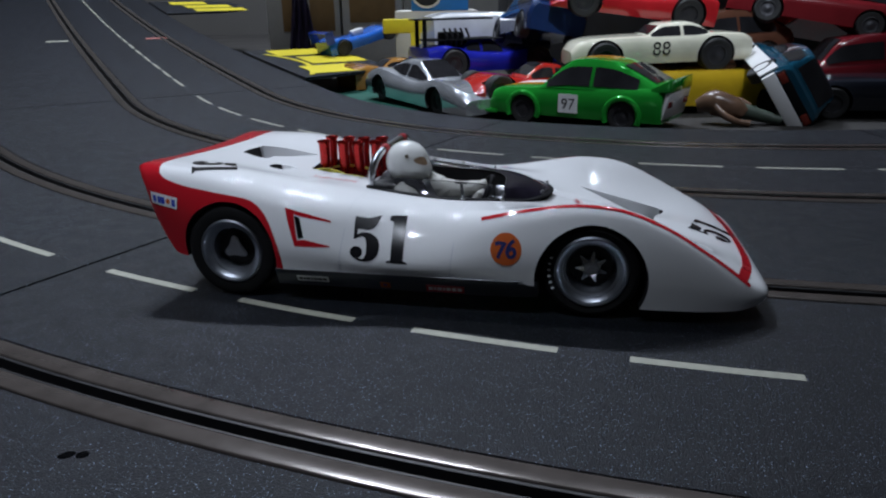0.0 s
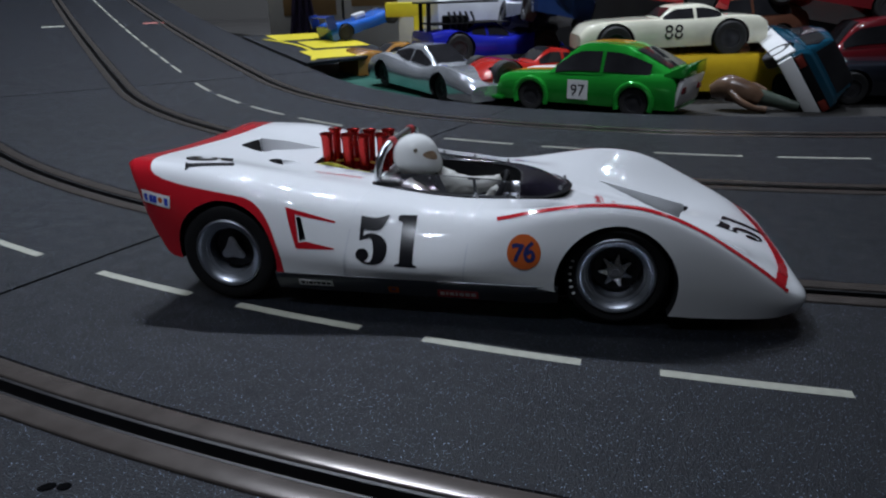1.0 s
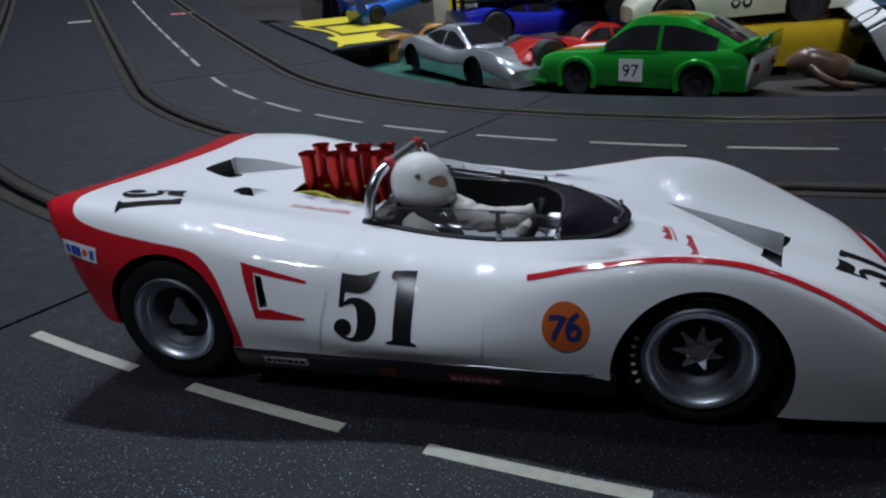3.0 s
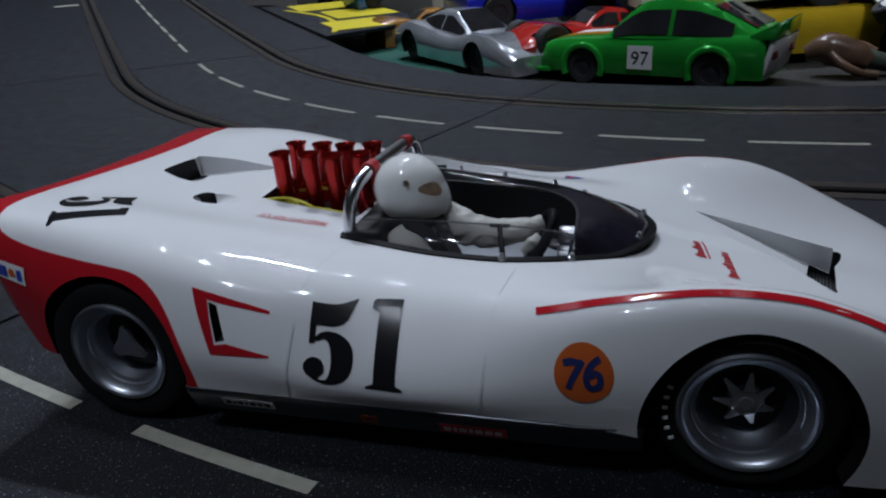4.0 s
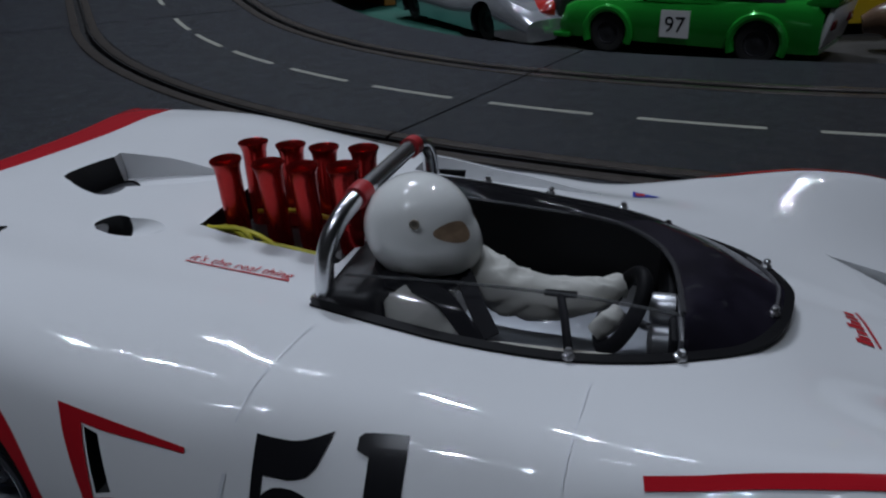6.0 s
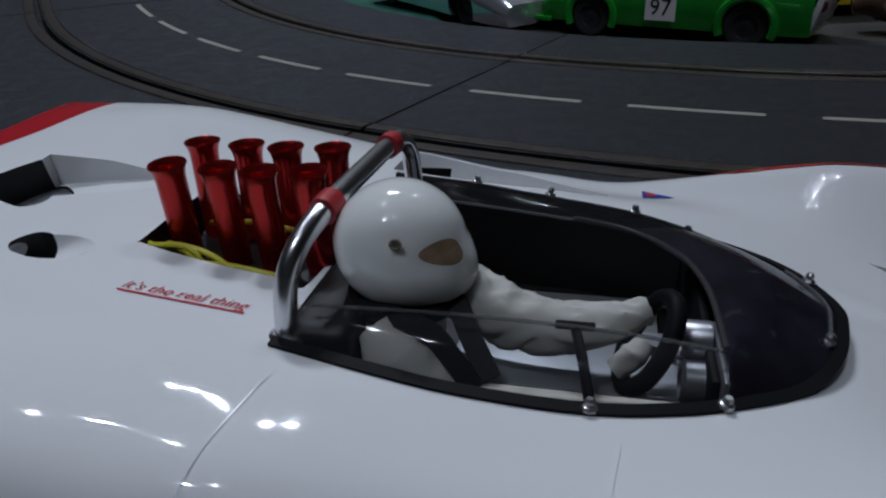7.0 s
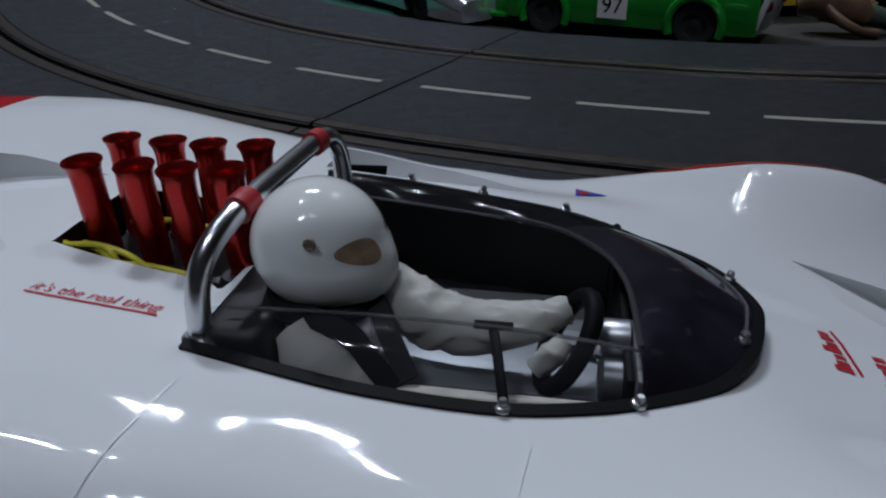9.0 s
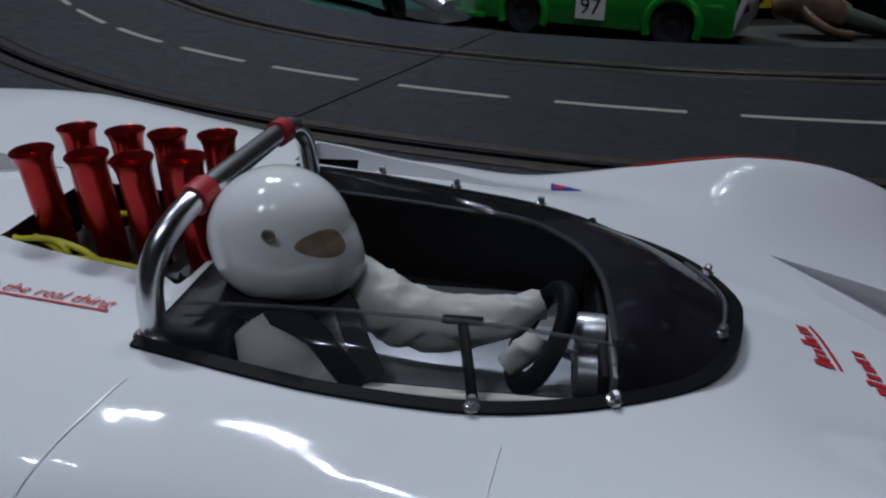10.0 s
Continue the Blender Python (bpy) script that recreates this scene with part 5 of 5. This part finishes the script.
def teal_extras(car):
    part("rear_valance", box_bm(-5.85, -5.5, -2.35, 2.35, 0.6, 1.5, 0.06), M_WHITEDECAL, car, "white rear valance")
    part("lamp_panel", box_bm(-5.75, -5.55, -2.2, 2.2, 1.5, 2.15, 0.04), M_BLACKTRIM, car, "black lamp panel")
    for h in (-1.7, 1.7):
        part("tail_lamp", box_bm(-5.82, -5.7, h - 0.4, h + 0.4, 1.6, 2.05, 0.04), mat("brown_red_lamp", (0.2, 0.03, 0.02), 0.25), car, "dull red tail lamp")
    for side in (-1, 1):
        part("side_skirt", box_bm(-5.4, 5.4, *sorted((side * 2.42, side * 2.56)), 0.6, 1.9, 0.04), M_WHITEDECAL, car, "white lower side")


loc = Vector((23.8, 49.6, 1.45))
rot = Matrix(((0.08, -0.67, 0.74), (0.995, 0.09, -0.03), (-0.05, 0.74, 0.67))).to_quaternion().to_matrix().to_4x4() @ pose(0, 0, 0, 9, -12, 0) @ Matrix.Scale(0.93, 4)
toy_car("toy_saloon", "teal and white toy saloon car standing on its side", Matrix.Translation((loc + rot.to_3x3() @ Vector((0, 0, -1.6))) * S) @ rot, TEAL, BOXY, 0.6, ((-3.4, 3.6), 1.0, 0.8, 2.55), BOXY_CABIN, extras=teal_extras)
MAROON = paint("toy_maroon", (0.16, 0.012, 0.018), 0.25)
toy_car("toy_saloon", "maroon toy saloon car at the edge of the pile", side_frame(31.5, 54.5, TABLE_Z + 0.6, 170, 0, 4), MAROON, BOXY, 0.6, ((-3.4, 3.6), 1.0, 0.8, 2.5), BOXY_CABIN)
toy_car("toy_coupe", "dark red toy coupe tipped over on the pile", side_frame(29.5, 57.5, 4.0, 160, 18, -10), paint("toy_wine", (0.2, 0.015, 0.02), 0.25), COUPE, 0.65, ((-3.75, 3.6), 1.0, 0.75, 2.6), COUPE_CABIN)
toy_car("toy_saloon", "navy blue toy car lying on its flank on the pile", side_frame(8.2, 61.5, 3.6, 100, 12, 6), paint("toy_navy", (0.012, 0.03, 0.10), 0.25), BOXY, 0.6, ((-3.4, 3.6), 1.0, 0.8, 2.5), BOXY_CABIN)
ROYAL = paint("toy_royal_blue", (0.015, 0.02, 0.32), 0.22)


def wing_extras(car):
    part("rear_wing", box_bm(-6.4, 0.4, -1.0, 1.0, 4.55, 4.68, 0.05), M_BLACKTRIM, car, "black rear wing")
    part("front_wing", box_bm(-5.6, 1.2, -1.5, 1.5, 2.95, 3.05, 0.05), M_BLACKTRIM, car, "black lower wing")
    for i in range(5):
        part("exhaust_pipe", tube_bm([(-3.9 + 0.5 * i, -0.6, 2.4), (-3.8 + 0.5 * i, -0.9, 3.3), (-4.0 + 0.5 * i, -0.7, 3.9)], 0.1, 8), M_TOYRIM, car, "thin dark exhaust pipe")
    for h in (-0.8, 0.8):
        part("wing_post", box_bm(-5.9, -5.6, h - 0.08, h + 0.08, 2.3, 4.6), M_BLACKTRIM, car, "thin wing post")
    part("engine_block", box_bm(-4.0, -2.2, -0.7, 0.7, 2.2, 3.6, 0.15), M_BLACKTRIM, car, "dark engine")


toy_car("toy_winged_racer", "royal blue toy racer with black wings", side_frame(4.0, 61.8, TABLE_Z + 1.9, 24, 0, 0), ROYAL, RACER, 0.5, ((-3.8, 4.2), 1.15, 1.0, 2.45), RACER_CABIN, extras=wing_extras)
toy_car("toy_van", "white toy van behind the blue racer", side_frame(4.6, 68.5, 1.6, 15), paint("toy_white", (0.66, 0.67, 0.68), 0.25), [(-5.5, 4.2, 2.3), (-4, 4.5, 2.5), (2, 4.5, 2.5), (4, 3.6, 2.4), (5.4, 2.4, 2.2)], 0.6, ((-3.4, 3.6), 1.0, 0.8, 2.5))


def open_extras(car):
    bm = box_bm(-6.3, -5.3, -2.7, 2.7, 3.7, 3.85, 0.05)
    part("rear_wing", bm, paint("wing_blue", (0.02, 0.05, 0.28)), car, "blue rear wing")
    for h in (-2.6, 2.6):
        part("end_plate", box_bm(-6.5, -5.1, h - 0.06, h + 0.06, 2.2, 3.95), paint("plate_blue", (0.02, 0.05, 0.28)), car, "blue wing end plate")
    part("seat_pod", box_bm(-1, 1, -0.6, 0.6, 2.0, 2.7, 0.2), M_WHITEDECAL, car, "white headrest")


toy_car("toy_winged_racer", "bright blue toy racer with a rear wing", side_frame(-8.2, 79.0, 2.6, 35, 0, -14) @ Matrix.Scale(0.72, 4), paint("toy_blue", (0.02, 0.12, 0.5), 0.22), RACER, 0.5, ((-3.8, 4.2), 1.1, 1.0, 2.45), None, extras=open_extras)
toy_car("toy_wedge_car", "orange toy car half hidden in the pile", side_frame(-3.4, 71.0, TABLE_Z - 0.3, 30), paint("toy_orange", (0.3, 0.14, 0.03), 0.3), RACER, 0.5, ((-3.8, 4.2), 1.1, 0.9, 2.45), RACER_CABIN)
toy_car("toy_touring_car", "black toy touring car at the foot of the pile", side_frame(30.6, 48.5, TABLE_Z, 172), paint("toy_black", (0.012, 0.014, 0.02), 0.25), [(-6.3, 2.2, 2.3), (-5, 2.5, 2.5), (0, 2.6, 2.55), (5, 2.5, 2.5), (6.4, 2.1, 2.3)], 0.6, ((-3.8, 3.8), 1.05, 0.8, 2.5))
toy_car("toy_coupe", "brown toy coupe beneath the pile", side_frame(22.0, 58.5, 1.6, 190, 0, 3), paint("toy_brown", (0.12, 0.05, 0.03), 0.35), COUPE, 0.65, ((-3.75, 3.6), 1.0, 0.75, 2.6), COUPE_CABIN)


def lying_doll():
    """A small lying doll without features, as one mesh."""
    bm = bmesh.new()
    for p, r, idx in (([(0, 0, 0.9), (0.9, 0, 1.1), (2.0, -0.1, 0.8), (2.6, -0.2, 0.5)], [0.35, 0.75, 0.65, 0.4], 0), ([(1.0, -0.6, 1.0), (1.6, -0.9, 0.5), (2.3, -0.9, 0.2), (2.9, -0.8, 0.1)], [0.2, 0.2, 0.16, 0.2], 0),
                      ([(2.4, 0.1, 0.7), (3.6, 0.2, 0.4), (4.6, 0.1, 0.2)], [0.45, 0.35, 0.25], 1), ([(1.2, 0.5, 1.1), (2.2, 0.7, 1.2), (2.9, 0.6, 0.9)], [0.2, 0.18, 0.16], 0)):
        path = spline(p, 16)
        tb = tube_bm(path, [float(np.interp(k / 15, np.linspace(0, 1, len(r)), r)) for k in range(16)], 14)
        me = bpy.data.meshes.new("tmp")
        tb.to_mesh(me)
        tb.free()
        first = len(bm.faces)
        bm.from_mesh(me)
        bm.faces.ensure_lookup_table()
        for f in bm.faces[first:]:
            f.material_index = idx
        bpy.data.meshes.remove(me)
    return bm


tagged(new("doll", mesh_of("doll", lying_doll(), [mat("doll_tan", (0.12, 0.07, 0.045), 0.25, vary=0.5, grain=80), mat("doll_olive", (0.06, 0.08, 0.06), 0.5)], 50)), "small tan and olive plastic doll lying down", "doll").matrix_world = at_cm(17.2, 46.3, TABLE_Z + 0.1, 0, 0, -20) @ Matrix.Scale(1.15, 4)
# ---- behind the pile ----
M_CARTON = mat("carton_white", (0.6, 0.58, 0.52), 0.7, vary=0.06)
M_KRAFT = mat("kraft_card", (0.36, 0.22, 0.09), 0.8, vary=0.12)
M_YELLOWPL = mat("yellow_plastic", (0.7, 0.58, 0.03), 0.35)


def carton(name, label, x0, x1, y, z0, z1, windows, depth=10.0, wall=M_CARTON, pane=M_KRAFT):
    box = thing(name, label, "box", at=((x0 + x1) / 2, y, z0))
    cx = (x0 + x1) / 2
    part("shell", box_bm(x0 - cx, x1 - cx, 0, depth, 0, z1 - z0, 0.1), wall, box)
    for a, b, c, d in windows:
        part("front_panel", box_bm(a - cx, b - cx, -0.08, 0.05, c - z0, d - z0, 0.03), pane, box, "brown card front panel")
    return box


carton("display_box", "off-white carton with brown card front", -22.0, -12.5, 97, TABLE_Z, 13.0, ((-20.0, -17.8, 3.6, 9.0), (-16.4, -13.2, 3.6, 9.0)))
carton("display_box", "off-white carton with brown card front", -12.2, -4.4, 97, TABLE_Z, 12.0, ((-11.2, -5.2, 4.6, 9.5),))
carton("display_box", "white carton behind the toy cars", -4.0, 12.0, 100, TABLE_Z, 10.0, ((-2.0, 4.0, 4.0, 8.5),))
carton("shelf_box", "dark storage box behind the pile", 8.0, 45.0, 80, TABLE_Z, 12.0, (), 14, M_DARK, M_DARK)
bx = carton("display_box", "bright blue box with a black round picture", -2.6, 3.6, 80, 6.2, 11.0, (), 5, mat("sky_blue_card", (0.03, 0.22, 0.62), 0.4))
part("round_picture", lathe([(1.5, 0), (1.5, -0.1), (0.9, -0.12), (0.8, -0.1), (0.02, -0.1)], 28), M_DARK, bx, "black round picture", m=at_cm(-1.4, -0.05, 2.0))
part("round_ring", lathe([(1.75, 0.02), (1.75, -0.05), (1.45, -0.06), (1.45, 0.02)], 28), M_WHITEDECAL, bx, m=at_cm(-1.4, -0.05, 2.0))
carton("support_box", "plain carton under the blue box", -4.4, 4.6, 80, TABLE_Z, 6.2, (), 8)
# yellow plastic track support
sup = thing("track_support", "bright yellow plastic track support", "support", at=(-2.2, 75, TABLE_Z))
part("arm", box_bm(-3.2, 3.2, -0.4, 0.4, 4.8, 6.2, 0.15), M_YELLOWPL, sup)
part("post", box_bm(-0.4, 0.6, -0.4, 0.4, 0, 5.0, 0.12), M_YELLOWPL, sup)
part("foot", box_bm(-1.6, 1.6, -1.2, 1.2, 0, 0.4, 0.1), M_YELLOWPL, sup)
sup = thing("track_support", "bright yellow plastic track support", "support", at=(22.5, 64, TABLE_Z))
part("post", box_bm(-0.5, 0.5, -0.4, 0.4, 0, 10.0, 0.12), M_YELLOWPL, sup)
part("foot", box_bm(-1.6, 1.6, -1.2, 1.2, 0, 0.4, 0.1), M_YELLOWPL, sup)
cl = thing("cloth", "dark purple cloth hanging before a carton", "cloth", at=(-17.4, 95.6, TABLE_Z))
rows = []
for k in range(14):
    z = 8.6 - 8.6 * k / 13
    w = 0.9 + 0.09 * k
    rows.append([(-w + 2 * w * j / 10, 0.25 * math.sin(j * 2.1 + k * 0.3), z) for j in range(11)])
bm = grid_bm(rows)
bmesh.ops.solidify(bm, geom=bm.faces[:], thickness=0.12)
part("fold", bm, mat("purple_cloth", (0.03, 0.02, 0.05), 0.9, vary=0.3, grain=120), cl)

# striped shoulder piece on the inner edge of the climbing track
plate = thing("track_shoulder", "black plastic shoulder plate with yellow stripes", "track part", "slot-car track shoulders")


def on_plate(s, q, z=0.0):
    p = on_track(s, 39.6 - q)
    return p + Vector((0, 0, z))


def shoulder(s0, s1, reach, lift, host, nm, material):
    top, n = [], 16
    for k in range(n + 1):
        f = k / n
        s = s0 + (s1 - s0) * f
        d = reach * math.sqrt(max(0.0, 1 - abs(2 * f - 1) ** 3.2)) + 0.02
        top.append([on_plate(s, d * j / 6, lift) for j in range(7)])
    bm = grid_bm(top)
    bmesh.ops.solidify(bm, geom=bm.faces[:], thickness=0.25)
    return part(nm, bm, material, host)


S0, S1 = 186.5, 206.5
shoulder(S0, S1, 9.8, 0.02, plate, "plate", M_TRACK)
for a, b, r0, r1 in ((187.8, 192.3, 2.2, 7.8), (193.6, 198.8, 3.6, 9.4), (200.0, 204.8, 1.6, 6.6)):
    rows = [[on_plate(a + (b - a) * k / 6, r0 + (r1 - r0) * j / 5, 0.31) for j in range(6)] for k in range(7)]
    bm = grid_bm(rows)
    bmesh.ops.solidify(bm, geom=bm.faces[:], thickness=0.02)
    part("yellow_stripe", bm, M_YELLOWPL, plate, "yellow painted stripe")
rows = [[on_plate(S1 - 1 - 15 * f, 1.0 + 2.0 * math.sin(f * 3.0) + d, 0.31) for d in (-0.25, 0.25)] for f in (k / 16 for k in range(17))]
bm = grid_bm(rows)
bmesh.ops.solidify(bm, geom=bm.faces[:], thickness=0.02)
part("yellow_line", bm, M_YELLOWPL, plate, "yellow painted line")
plate = thing("track_shoulder", "black plastic shoulder plate with yellow marks", "track part", "slot-car track shoulders")
shoulder(127.0, 144.5, 14.0, 0.02, plate, "plate", M_TRACK)
for a, b, r0, r1 in ((128.6, 132.6, 3.0, 9.0), (134.0, 137.6, 4.5, 12.0), (138.8, 142.6, 5.0, 13.2)):
    rows = [[on_plate(a + (b - a) * k / 6, r0 + (r1 - r0) * j / 5, 0.31) for j in range(6)] for k in range(7)]
    bm = grid_bm(rows)
    bmesh.ops.solidify(bm, geom=bm.faces[:], thickness=0.02)
    part("yellow_stripe", bm, M_YELLOWPL, plate, "yellow painted stripe")
# small dark scuffs on the track near the outer slot
M_SCUFF = mat("black_scuff", (0.0015, 0.0015, 0.002), 0.9, ior=1.1)
for k, (x, y, rx, ry, turn) in enumerate(((-6.74, 9.5, 0.15, 0.1, 20), (-6.46, 9.5, 0.12, 0.1, -10))):
    bm = lathe([(1.0, 0.0), (0.96, 0.012), (0.4, 0.016), (0.02, 0.012)], 18, "z")
    bmesh.ops.transform(bm, matrix=Matrix.Diagonal((rx, ry, 1, 1)), verts=bm.verts)
    solid("scuff_mark", bm, M_SCUFF, "small dark oval scuff on the track", "marking", m=at_cm(x, y, 0.0, 0, 0, turn))
# coloured marks on the straight
for s, r, material, lbl in ((ABEND - 40.0, 56.6, M_DASH, "white painted mark on the track"), (ABEND - 39.5, 45.7, mat("faded_red_mark", (0.4, 0.13, 0.11), 0.6), "faded red painted mark on the track")):
    rows = [[on_track(s + d, r + e) + Vector((0, 0, 0.012)) for e in (-1.2, 1.2)] for d in (-0.6, 0.6)]
    bm = grid_bm(rows)
    bmesh.ops.solidify(bm, geom=bm.faces[:], thickness=0.01)
    solid("track_mark", bm, material, lbl, "marking", smooth=0)

# ---- the room ----
M_WALL = mat("room_wall", (0.10, 0.095, 0.088), 0.8, vary=0.05, grain=5)
for nm, b in (("wall_north", (-230, 250, 215, 225, -75, 175)), ("wall_south", (-230, 250, -190, -180, -75, 175)), ("wall_west", (-240, -230, -190, 225, -75, 175)), ("wall_east", (250, 260, -190, 225, -75, 175))):
    tagged(solid(nm, box_bm(*b), M_WALL, "plain dark grey painted room wall", "wall"), kind="structure")
tagged(solid("ceiling", box_bm(-240, 260, -190, 225, 175, 180), mat("ceiling_paint", (0.11, 0.11, 0.108), 0.85, vary=0.04, grain=5), "plain dark grey painted ceiling", "ceiling"), kind="structure")
tagged(solid("floor", box_bm(-240, 260, -190, 225, -80, -75), mat("floor_cover", (0.12, 0.10, 0.08), 0.7, vary=0.2, grain=12), "dark floor of the room", "floor"), kind="structure")
M_BULB = mat("lamp_housing", (0.2, 0.2, 0.2), 0.5, metal=0.5)
# housings for every cluster, the two added fill pairs included
for (x, y, z), bulbs, watts, aim, cone in LAMPS:
    fx = thing("ceiling_or_fill_lamp", "unseen ceiling lamp with small bright bulbs, two of the six added as fill", "lamp", "ceiling lamps", at=(x, y, z))
    part("base", box_bm(-12, 12, -12, 12, 4.5, 7, 0.6), M_BULB, fx)
    for dx, dy in bulbs:
        part("housing", lathe([(2.2, 5.0), (3.4, 0.6), (3.5, 0.4), (3.2, 0.5), (2.0, 4.6)], 20, "z", caps=False), M_BULB, fx, m=at_cm(dx, dy, 0))
